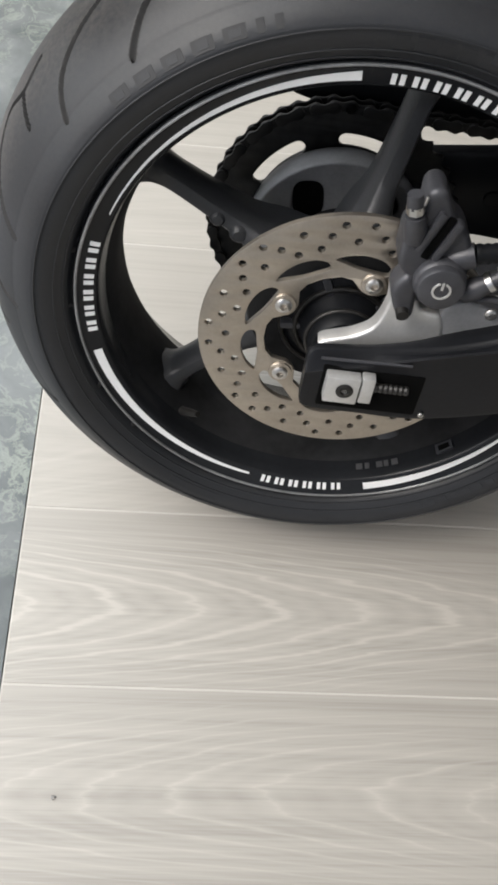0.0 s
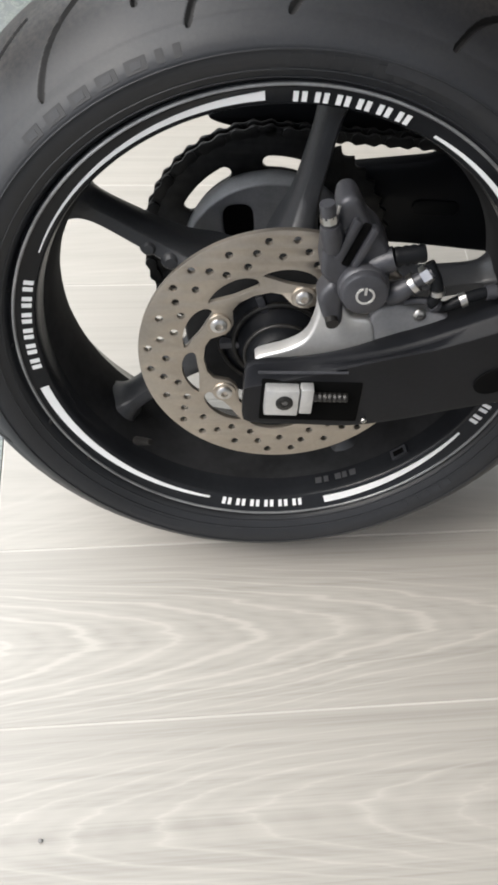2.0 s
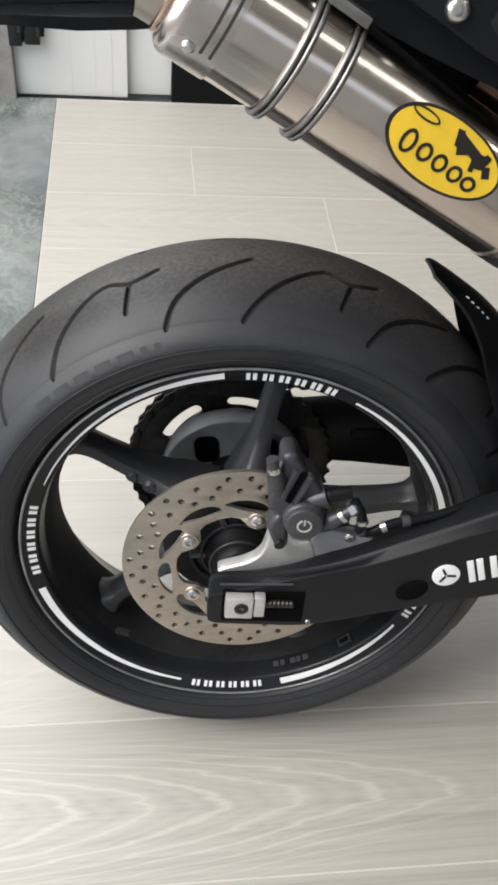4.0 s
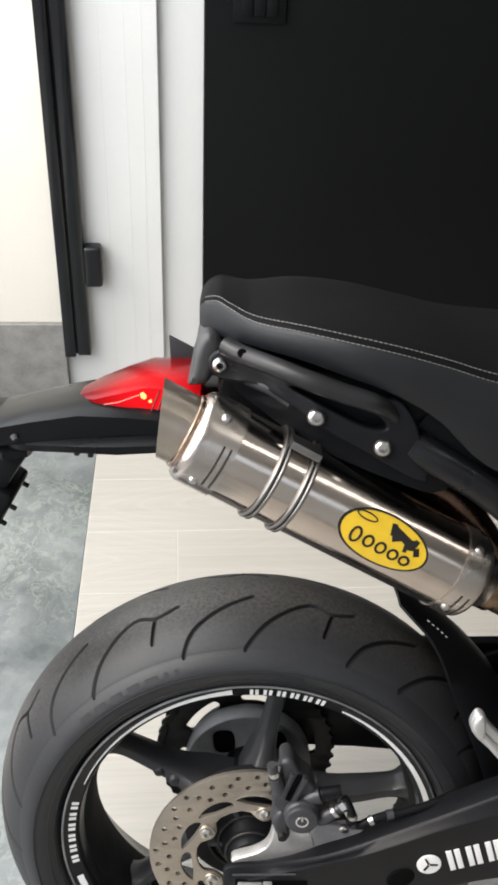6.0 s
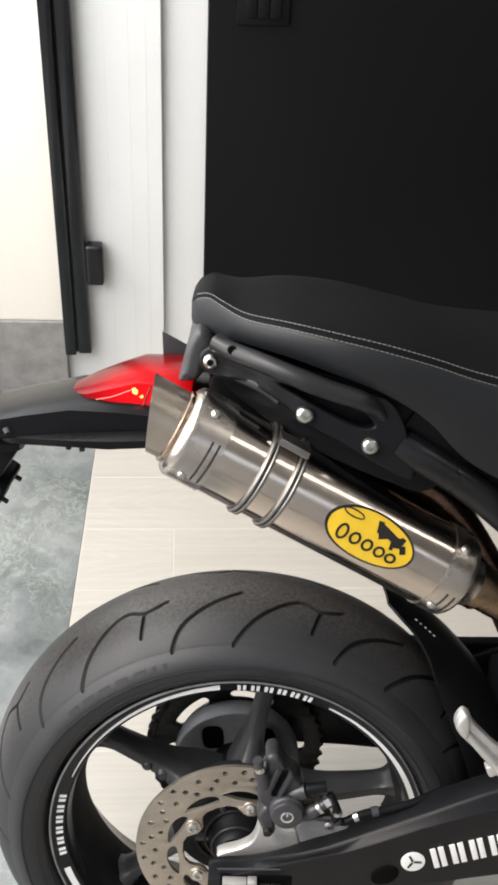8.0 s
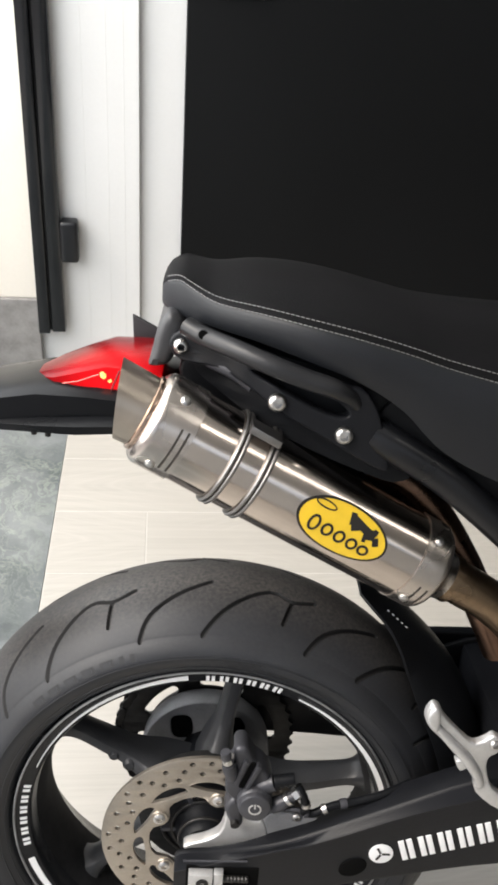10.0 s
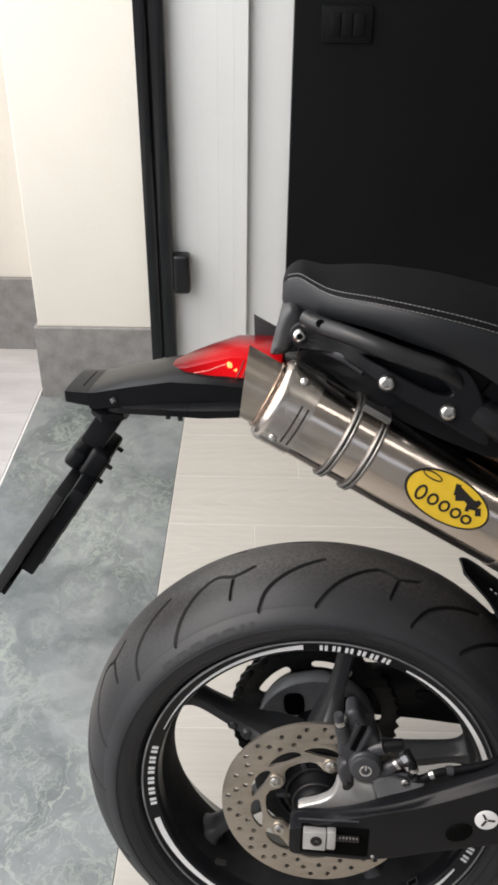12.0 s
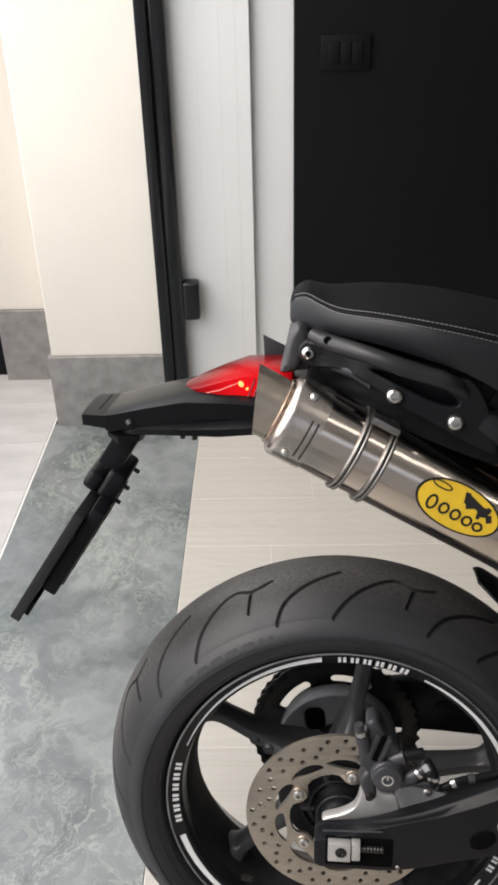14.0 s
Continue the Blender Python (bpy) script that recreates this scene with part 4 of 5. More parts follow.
part("nipple_collar", sweep("nipple_collar", [(0.0212, -0.1355, 0.1575), (0.0198, -0.136, 0.1635)], 0.0066, 8), M_STEEL, caliper, "zinc collar")
part("nipple_clip", sweep("nipple_clip", [(0.0225, -0.136, 0.163), (0.0255, -0.138, 0.166), (0.0262, -0.137, 0.171)], 0.0014, 8), M_STEEL, caliper, "bent zinc clip")
part("piston_cap", lathe("piston_cap", [(0.0, -0.1468), (0.0150, -0.147), (0.0168, -0.1462), (0.0178, -0.1440), (0.0180, -0.128), (0.0, -0.128)], 48, closed=False), M_CALIPER, caliper, m=Matrix.Translation((0.0535, 0, 0.1035)))
part("cap_ring", lathe("cap_ring", [(0.0178, -0.1400), (0.0192, -0.1385), (0.0196, -0.134), (0.0192, -0.128)], 48, closed=False), M_CALIPER, caliper, m=Matrix.Translation((0.0535, 0, 0.1035)))
ring_mark = [slot(0.0064, 0.0008, 115, 425, 24)]
part("cap_mark", plate("cap_mark", ring_mark, 0.0008, -0.1474, 0.0), M_ALLOY, caliper, "white printed ring mark", m=Matrix.Translation((0.0535, 0, 0.1035)), smooth=False)
part("cap_mark_bar", box(-0.0009, 0.0009, -0.1478, -0.147, 0.001, 0.0072, 0), M_ALLOY, caliper, m=Matrix.Translation((0.0535, 0, 0.1035)), smooth=False)
part("guide_sleeve", sweep("guide_sleeve", [(0.058, -0.126, 0.117), (0.0665, -0.128, 0.1215), (0.0745, -0.129, 0.1255)], [0.0098, 0.0100, 0.0092], 18), M_CALIPER, caliper)
part("pin_boot", sweep("pin_boot", [(0.0745 + 0.0028 * k, -0.128, 0.1255 + 0.0006 * k) for k in range(9)], [0.0072, 0.0078, 0.0068, 0.0078, 0.0068, 0.0076, 0.0066, 0.0072, 0.0060], 18), M_PLASTIC, caliper, "ribbed black rubber boot")
part("guide_pin", sweep("guide_pin", [(0.074, -0.130, 0.0935), (0.082, -0.132, 0.0985), (0.0905, -0.132, 0.1050), (0.0935, -0.132, 0.108), (0.104, -0.132, 0.1175)], [0.0088, 0.0090, 0.0072, 0.0060, 0.0058], 16), M_CALIPER, caliper)
part("pin_collar", sweep("pin_collar", [(0.0900, -0.132, 0.1045), (0.0930, -0.132, 0.1075)], 0.0082, 16), M_STEEL, caliper, "zinc pin collar")
part("pin_collar", sweep("pin_collar", [(0.0975, -0.132, 0.1120), (0.1025, -0.132, 0.1165)], 0.0078, 6), M_STEEL, caliper, "zinc hexagon nut")
hose = smooth_line([(0.100, -0.130, 0.123), (0.107, -0.134, 0.112), (0.1104, -0.135, 0.0994), (0.1085, -0.134, 0.0905), (0.1192, -0.132, 0.0855), (0.1325, -0.132, 0.0930), (0.1459, -0.130, 0.0975), (0.170, -0.127, 0.1010), (0.200, -0.122, 0.108), (0.230, -0.110, 0.114)], 6)
part("brake_hose", sweep("brake_hose", hose, 0.0046, 12), M_PLASTIC, caliper, "black rubber brake hose")
for f, mt in ((0.20, M_STEEL), (0.38, M_CALIPER), (0.56, M_STEEL), (0.72, M_CALIPER)):
    i = int(f * (len(hose) - 3))
    part("hose_ferrule", sweep("hose_ferrule", hose[i:i + 3], 0.0058, 14), mt, caliper)
part("hose_clip", sweep("hose_clip", [(0.088, -0.130, 0.088), (0.098, -0.132, 0.091), (0.106, -0.133, 0.091)], 0.0030, 10), M_CALIPER, caliper)

# hugger over the wheel's front, chain guard
def shell(name, stations, thick=0.003, m=15):
    """A mudguard shell round the tyre: stations of (angle, crown radius, half width, drop at the edge)."""
    rings = []
    for a, r, hw, drop in stations:
        t, ring = radians(a), []
        for s, off in ((1, thick), (-1, 0.0)):
            for j in range(m):
                f = (j / (m - 1) * 2 - 1) * s
                q = r + off - drop * abs(f) ** 2.4
                ring.append((q * math.cos(t), f * hw, q * math.sin(t)))
        rings.append(ring)
    return grid_mesh(name, rings, closed_u=False, closed_v=True, caps=True)


HUG = smooth_line([(61.5, 0.343, 0.020, 0.001), (59, 0.345, 0.036, 0.004), (55, 0.347, 0.047, 0.010), (50, 0.350, 0.055, 0.024), (44, 0.351, 0.061, 0.040), (34, 0.352, 0.068, 0.055), (15, 0.352, 0.078, 0.062), (-8, 0.350, 0.082, 0.062)], 4)
hugger = part("rear_hugger", shell("rear_hugger", HUG), M_PLASTIC, bike, "matt black plastic hugger")
for k in range(5):
    ang, f = 55.5 - 1.15 * k, -0.60
    r, hw, drop = 0.347 + 0.0006 * (55 - ang) + 0.0034, 0.047 + 0.0016 * (55 - ang), 0.010 + 0.0028 * (55 - ang)
    q = r - drop * abs(f) ** 2.4
    part("word_bar", box(-0.0012, 0.0012, -0.0014, 0.0014, -0.0005, 0.0005, 0), M_STICKER, hugger, m=Matrix.Translation((q * math.cos(radians(ang)), f * hw, q * math.sin(radians(ang)))) @ Matrix.Rotation(radians(90 - ang), 4, "Y") @ Matrix.Rotation(radians(-24), 4, "X"), smooth=False)
part("chain_guard", plate("chain_guard", [smooth_line([(-0.064, 0.120), (-0.037, 0.110), (0.0, 0.1075), (0.06, 0.101), (0.15, 0.103), (0.30, 0.12), (0.42, 0.13), (0.42, 0.170), (0.25, 0.170), (0.10, 0.174), (0.02, 0.162), (-0.03, 0.140)], 4, True)], 0.016, 0.112, 0.003), M_PLASTIC, bike, "black chain guard")
part("engine_block", box(0.40, 0.85, -0.13, 0.15, -0.03, 0.42, 0.03, 3), M_BLACKMETAL, bike, "black engine and frame mass")

# rearset bracket in bare alloy
rearset = new("rearset_bracket")
rearset.parent = bike
tagged(rearset, "bare alloy footrest bracket")
LEVER = [(0.2149, 0.2551), (0.2203, 0.2690), (0.2282, 0.2664), (0.2350, 0.2545), (0.2649, 0.2252), (0.2766, 0.2250), (0.2840, 0.2300), (0.2898, 0.2336), (0.2995, 0.2250), (0.2967, 0.2120), (0.2885, 0.2050), (0.2885, 0.1900), (0.2985, 0.1650),
         (0.3200, 0.1480), (0.3100, 0.1360), (0.2822, 0.1583), (0.2770, 0.1790), (0.2699, 0.1900), (0.2607, 0.1863), (0.2546, 0.1988), (0.2600, 0.2040), (0.2233, 0.2377)]
part("rearset_plate", plate("rearset_plate", [smooth_line(LEVER, 3, True)], 0.011, -0.163, 0.0025, 3), M_ALLOY, rearset)
part("rearset_arm", sweep("rearset_arm", smooth_line([(0.2235, -0.168, 0.2480), (0.2450, -0.169, 0.2250), (0.2640, -0.169, 0.2050), (0.2790, -0.168, 0.1830), (0.2850, -0.167, 0.1680)], 4), [0.0040 + 0.0022 * math.sin(k / 16 * 3.1) for k in range(17)], 12), M_ALLOY, rearset)
part("rearset_knob", plate("rearset_knob", [smooth_line([(0.2155, 0.2540), (0.2200, 0.2680), (0.2275, 0.2655), (0.2300, 0.2430), (0.2240, 0.2395)], 5, True)], 0.017, -0.1655, 0.004, 3), M_ALLOY, rearset)
bolt("rearset_screw", rearset, 0.2905, -0.169, 0.2235, 0.0055, 0.004, M_STEEL)

# silencer
EX0, EX1 = Vector((-0.066, -0.112, 0.5375)), Vector((0.206, -0.106, 0.394))
ex_axis = (EX1 - EX0).normalized()
ex_len = (EX1 - EX0).length
ex_side = Vector((0, -1, 0)) - ex_axis * (Vector((0, -1, 0)) @ ex_axis)
ex_side.normalize()
ex_up = ex_axis.cross(ex_side)
if ex_up.z < 0:
    ex_up = -ex_up
# local frame: x along the can, y away from the viewer's side, z up
EXM = Matrix((( ex_axis.x, -ex_side.x, ex_up.x, EX0.x), (ex_axis.y, -ex_side.y, ex_up.y, EX0.y), (ex_axis.z, -ex_side.z, ex_up.z, EX0.z), (0, 0, 0, 1)))
silencer = new("silencer")
silencer.parent = bike
silencer.matrix_basis = EXM
tagged(silencer, "brushed titanium round silencer")


def turned(name, profile, n=72, slant=0.0, closed=False):
    """Turn a profile of (along, radius) round the can's axis; slant cuts the open end."""
    rings = []
    for k in range(n):
        a = 2 * math.pi * k / n
        rings.append([(s + (slant * r * math.sin(a) if s < -0.03 else 0.0), r * math.cos(a), r * math.sin(a)) for s, r in profile])
    return grid_mesh(name, rings, closed_u=True, closed_v=closed)


RC_ = 0.0450
part("can_body", turned("can_body", [(0.0, RC_), (0.03, RC_), (0.15, RC_), (ex_len - 0.004, RC_)]), M_TITAN, silencer)
part("rear_cap", turned("rear_cap", [(0.030, RC_ + 0.0002), (0.030, RC_ + 0.0014), (-0.001, RC_ + 0.0014)] + [(-0.001 - 0.011 * math.sin(q), RC_ - 0.0096 + 0.011 * math.cos(q)) for q in np.linspace(0.15, 1.75, 12)] + [(-0.009, 0.030)]), M_CAP, silencer, "polished rear end cap")
part("weld_ring", turned("weld_ring", [(-0.008, 0.0362), (-0.0115, 0.0372), (-0.0135, 0.0376), (-0.0155, 0.0370), (-0.0165, 0.0352)]), M_COPPER, silencer, "copper-tinted weld ring")
part("tail_tip", turned("tail_tip", [(-0.012, 0.0345), (-0.028, 0.0350), (-0.041, 0.0352), (-0.041, 0.0338), (-0.028, 0.0335), (0.02, 0.033)], slant=-0.40), M_TIP, silencer, "brushed outlet tip")
part("outlet_core", turned("outlet_core", [(0.02, 0.0335), (0.02, 0.001)]), M_HOLE, silencer)
part("front_cap", turned("front_cap", [(ex_len - 0.027, RC_ + 0.0002), (ex_len - 0.027, RC_ + 0.0014), (ex_len - 0.003, RC_ + 0.0014)] + [(ex_len - 0.003 + 0.009 * math.sin(q), RC_ - 0.0076 + 0.009 * math.cos(q)) for q in np.linspace(0.2, 1.57, 8)] + [(ex_len + 0.011, 0.030), (ex_len + 0.024, 0.0255)]), M_CAP, silencer, "polished front end cap")


def can_strip(name, s0, wide, a0, a1, lift, mat, label="", n=14):
    """A raised strip round a stretch of the can, between two angles."""
    rings = []
    for q in np.radians(np.linspace(a0, a1, n)):
        rings.append([(s0 + ds, -(RC_ + up) * math.cos(q), (RC_ + up) * math.sin(q)) for ds, up in ((-wide / 2, 0.0010), (-wide / 2, lift), (wide / 2, lift), (wide / 2, 0.0010))])
    return part(name, grid_mesh(name, rings, closed_u=False, closed_v=True, caps=True), mat, silencer, label, smooth=False)


# raised dark strips paint the slits' shade, each beside a bright lip
for s, a0, a1 in ((0.0175, -34, 24), (0.0245, -34, 24), (ex_len - 0.0135, -46, -6), (ex_len - 0.0055, -46, -6)):
    can_strip("cap_slit_shade", s, 0.0022, a0, a1, 0.00155, M_SLIT, "dark strip painting the shade of an end cap slit")
    can_strip("slit_lip", s + 0.0021, 0.0014, a0, a1, 0.0020, M_CAP)
for s in (0.009, ex_len - 0.0165):
    for deg in (55, 145, 235, 325):
        q = radians(deg)
        part("rivet", lathe("rivet", [(0.0, -0.003), (0.003, -0.0028), (0.0048, -0.0012), (0.0050, 0.0)], 16, closed=False), M_STEEL, silencer,
             m=Matrix.Translation((s, -(RC_ + 0.0012) * math.cos(q), (RC_ + 0.0012) * math.sin(q))) @ Matrix.Rotation(-q, 4, "X"))
for s in (0.0706, 0.0754, 0.1001, 0.1049):
    band = [(s, (RC_ + 0.0022) * math.cos(a), (RC_ + 0.0022) * math.sin(a)) for a in np.linspace(0, 2 * math.pi, 72, endpoint=False)]
    part("clamp_wire", sweep("clamp_wire", band, 0.0021, 10, True), M_WIRE, silencer, "round steel clamp wire")
part("clamp_lug", box(0.072, 0.104, -0.032, -0.008, 0.042, 0.050, 0.002), M_WIRE, silencer)
# oval yellow badge, bent to the can
def badge(name, s0, ang, hl, hh, r, mat, label="", n=40, rings=6):
    bm = bmesh.new()
    rows = []
    for j in range(rings + 1):
        row = []
        for k in range(n):
            a = 2 * math.pi * k / n
            u, v = hl * j / rings * math.cos(a), hh * j / rings * math.sin(a)
            q = radians(ang) + v / r
            row.append(bm.verts.new((s0 + u, -r * math.cos(q), r * math.sin(q))))
            if j == 0:
                break
        rows.append(row)
    for k in range(n):
        bm.faces.new((rows[0][0], rows[1][k], rows[1][(k + 1) % n]))
        for j in range(1, rings):
            bm.faces.new((rows[j][k], rows[j + 1][k], rows[j + 1][(k + 1) % n], rows[j][(k + 1) % n]))
    return part(name, bm, mat, silencer, label)


def badge_bar(s, v, length, high, ang0, turn=0.0, mat=None):
    """A small printed block on the badge, at (along, across) from its middle."""
    bm = bmesh.new()
    r = RC_ + 0.0019
    vs = []
    for j in range(3):
        for i in range(2):
            u0, v0 = (i - 0.5) * length, (j / 2 - 0.5) * high
            u, w = u0 * math.cos(turn) - v0 * math.sin(turn), u0 * math.sin(turn) + v0 * math.cos(turn)
            q = radians(ang0) + (v + w) / r
            vs.append(bm.verts.new((0.1945 + s + u, -r * math.cos(q), r * math.sin(q))))
    for j in range(2):
        bm.faces.new((vs[2 * j], vs[2 * j + 1], vs[2 * j + 3], vs[2 * j + 2]))
    part("badge_bar", bm, mat or M_BADGEBLACK, silencer, smooth=False)


BADGE_A = 10.5
badge("badge_rim", 0.1945, BADGE_A, 0.0485, 0.0272, RC_ + 0.0009, M_BADGEBLACK, "black badge border")
badge("badge_face", 0.1945, BADGE_A, 0.0460, 0.0247, RC_ + 0.0014, M_YELLOW, "oval yellow badge")


def badge_ring(u, v, hl, hh, wide, n=20):
    """A plain printed oval ring on the badge, at (along, across) from its middle."""
    bm = bmesh.new()
    r, rows = RC_ + 0.0019, []
    for f in (1.0, 0.0):
        row = []
        for k in range(n):
            a = 2 * math.pi * k / n
            q = radians(BADGE_A) + (v + (hh - (1 - f) * wide) * math.sin(a)) / r
            row.append(bm.verts.new((0.1945 + u + (hl - (1 - f) * wide) * math.cos(a), -r * math.cos(q), r * math.sin(q))))
        rows.append(row)
    for k in range(n):
        bm.faces.new((rows[0][k], rows[0][(k + 1) % n], rows[1][(k + 1) % n], rows[1][k]))
    part("badge_ring", bm, M_BADGEBLACK, silencer, smooth=False)


for k, (u, hgt) in enumerate(((-0.028, 0.0088), (-0.0135, 0.0068), (0.0005, 0.0066), (0.0145, 0.0062), (0.0275, 0.0056))):
    badge_ring(u, -0.0062 - 0.0006 * k, 0.0060, hgt, 0.0026)
badge_ring(-0.026, 0.0145, 0.0115, 0.0042, 0.0016)
for u, v, ln, hg, tn in ((0.014, 0.012, 0.020, 0.008, -0.3), (0.026, 0.008, 0.010, 0.010, 0.3), (0.004, 0.014, 0.006, 0.012, 0.2), (0.034, 0.004, 0.006, 0.008, 0.5), (0.010, 0.008, 0.010, 0.006, 0.5), (0.022, 0.003, 0.004, 0.008, 0.2), (0.030, 0.012, 0.005, 0.006, -0.2)):
    badge_bar(u, v, ln, hg, BADGE_A, tn)
pipe = smooth_line([tuple(EX1 + ex_axis * 0.012), tuple(EX1 + ex_axis * 0.05), (0.288, -0.100, 0.346), (0.330, -0.09, 0.300), (0.385, -0.08, 0.20), (0.43, -0.07, 0.10)], 6)
part("link_pipe", sweep("link_pipe", pipe, 0.0225, 28), M_PIPE, bike, "heat-browned steel link pipe")
part("inner_fender", plate("inner_fender", [smooth_line([(-0.04, 0.585), (0.06, 0.565), (0.135, 0.540), (0.185, 0.500), (0.210, 0.450), (0.195, 0.405), (0.12, 0.450), (0.02, 0.520), (-0.04, 0.550)], 4, True)], 0.09, -0.02, 0.004), M_PLASTIC, bike, "black inner fender")
part("pipe_collar", sweep("pipe_collar", [tuple(EX1 + ex_axis * 0.020), tuple(EX1 + ex_axis * 0.034)], 0.0255, 28), M_PIPE, bike)
part("exhaust_pipe", sweep("exhaust_pipe", smooth_line([(0.1441, -0.0700, 0.4883), (0.1624, -0.0700, 0.4802), (0.1842, -0.0700, 0.4697), (0.2042, -0.0700, 0.4513), (0.2256, -0.0700, 0.4246), (0.2459, -0.0700, 0.3952), (0.2685, -0.0700, 0.3582), (0.3150, -0.0700, 0.2700)], 5), 0.0185, 20), M_HOTPIPE, bike, "dark copper-browned exhaust pipe behind the silencer")
part("frame_tube", sweep("frame_tube", smooth_line([(0.02, 0.085, 0.560), (0.17, 0.095, 0.495), (0.27, 0.105, 0.40), (0.36, 0.11, 0.33)], 5), 0.016, 16), M_BLACKMETAL, bike)
part("frame_tube", sweep("frame_tube", smooth_line([(0.135, -0.124, 0.541), (0.154, -0.13, 0.5307), (0.180, -0.13, 0.5156), (0.2036, -0.13, 0.5013), (0.2353, -0.13, 0.478), (0.30, -0.13, 0.425), (0.40, -0.13, 0.34)], 5), 0.0165, 16), M_BLACKMETAL, bike, "satin black subframe tube")
part("underseat_panel", plate("underseat_panel", [[(0.128, 0.545), (0.150, 0.575), (0.22, 0.56), (0.40, 0.52), (0.40, 0.345), (0.30, 0.428), (0.2353, 0.481), (0.18, 0.518)]], 0.012, -0.115, 0.002), M_PLASTIC, bike, "black panel under the seat")

# seat
SEC = [(-0.070, 0.034, 0.649, 0.646, 0.630), (-0.064, 0.048, 0.657, 0.653, 0.627), (-0.052, 0.062, 0.661, 0.657, 0.624), (-0.040, 0.074, 0.660, 0.653, 0.623), (-0.024, 0.089, 0.658, 0.6475, 0.622), (-0.008, 0.103, 0.658, 0.6455, 0.621),
       (0.025, 0.126, 0.658, 0.6452, 0.618), (0.068, 0.144, 0.655, 0.6410, 0.608), (0.112, 0.151, 0.650, 0.6335, 0.594), (0.154, 0.152, 0.642, 0.6235, 0.570), (0.200, 0.153, 0.634, 0.611, 0.530), (0.28, 0.157, 0.631, 0.597, 0.497), (0.38, 0.162, 0.63, 0.597, 0.475)]
seat_rings, top_rings = [], []
for x, hw, top, seam, bot in smooth_line(SEC, 4):
    crown = top - seam
    right = [(x, -hw * 0.55, bot - 0.006), (x, -hw * 0.94, bot), (x, -hw * 0.985, bot + 0.25 * (seam - bot)), (x, -hw * 1.005, bot + 0.6 * (seam - bot)), (x, -hw, seam - 0.004), (x, -hw * 0.985, seam), (x, -hw * 0.95, seam + 0.10 * crown + 0.002),
             (x, -hw * 0.80, seam + 0.45 * crown), (x, -hw * 0.55, seam + 0.80 * crown), (x, -hw * 0.25, seam + 0.97 * crown), (x, 0, top)]
    ring = right + [(px, -py, pz) for px, py, pz in reversed(right[:-1])]
    seat_rings.append(ring)
    upper = ring[5:16]
    top_rings.append([(px, py * 1.004, pz + 0.0009) for px, py, pz in upper] + [(px, py * 0.98, pz - 0.002) for px, py, pz in reversed(upper)])
seat = part("seat", grid_mesh("seat", seat_rings, closed_u=False, closed_v=True, caps=True), M_SEAT, bike, "black vinyl seat with grey double stitching")
part("seat_cover", grid_mesh("seat_cover", top_rings, closed_u=False, closed_v=True, caps=True), M_SEATTOP, seat, "matt top panel with shade put into its black")
for off, k in ((0.0002, 5), (0.0020, 6)):
    line = [ring[k] for ring in seat_rings[4:]]
    pts = [tuple(np.array(p) + (0, -0.0004, off)) for p in line]
    dense = np.array(smooth_line(pts, 12))
    run = np.concatenate([[0], np.cumsum(np.linalg.norm(np.diff(dense, axis=0), axis=1))])
    for s in np.arange(0.0, run[-1] - 0.004, 0.0046):
        ends = [tuple(np.interp(q, run, dense[:, c]) for c in range(3)) for q in (s, s + 0.0016, s + 0.0032)]
        part("stitch", sweep("stitch", ends, 0.0005, 5), M_THREAD, seat)

# grab bracket below the seat
bracket = new("grab_bracket")
bracket.parent = bike
tagged(bracket, "black cast grab bracket")


def bracket_side(x):
    """How far out the bracket's face stands: it tapers in towards the tail."""
    return float(np.interp(x, (-0.060, -0.035, -0.006, 0.010, 0.045, 0.101, 0.140), (-0.080, -0.086, -0.100, -0.111, -0.128, -0.136, -0.138)))


def bent(mesh, spread=False):
    """Lay a flat plate along the bracket's taper, or spread it between both sides."""
    bm = bmesh.new()
    bm.from_mesh(mesh)
    bmesh.ops.triangulate(bm, faces=bm.faces)
    for _ in range(3):
        long = [e for e in bm.edges if e.calc_length() > 0.012]
        if long:
            bmesh.ops.subdivide_edges(bm, edges=long, cuts=1)
            bmesh.ops.triangulate(bm, faces=bm.faces)
    bm.to_mesh(mesh)
    bm.free()
    for v in mesh.vertices:
        s = bracket_side(v.co.x)
        v.co.y = v.co.y * (-s - 0.022) if spread else v.co.y + s
    mesh.update()
    return mesh


out_l = smooth_line([(-0.059, 0.605), (-0.052, 0.6135), (-0.040, 0.617), (-0.030, 0.6205), (-0.019, 0.6170), (-0.006, 0.605), (0.010, 0.599), (0.045, 0.595), (0.075, 0.592), (0.098, 0.5885), (0.1165, 0.5865), (0.1305, 0.571), (0.1420, 0.5436), (0.1490, 0.518), (0.1465, 0.508), (0.1249, 0.5160), (0.0967, 0.5314), (0.0747, 0.5423), (0.048, 0.555), (0.016, 0.574), (-0.015, 0.585), (-0.041, 0.585), (-0.057, 0.593)], 4, True)
hole_l = smooth_line([(0.018, 0.5905), (0.046, 0.5885), (0.076, 0.582), (0.098, 0.571), (0.1065, 0.560), (0.088, 0.560), (0.046, 0.578)], 4, True)
part("bracket_plate", bent(plate("bracket_plate", [out_l, hole_l], 0.014, 0.007, 0.003, 3)), M_SWING, bracket)
part("bracket_liner", bent(plate("bracket_liner", [smooth_line([(-0.05, 0.616), (0.03, 0.605), (0.12, 0.590), (0.155, 0.582), (0.195, 0.535), (0.17, 0.49), (0.12, 0.50), (0.02, 0.54), (-0.055, 0.588)], 4, True)], 2.0, 0.0, 0.0), True), M_PLASTIC, bracket)
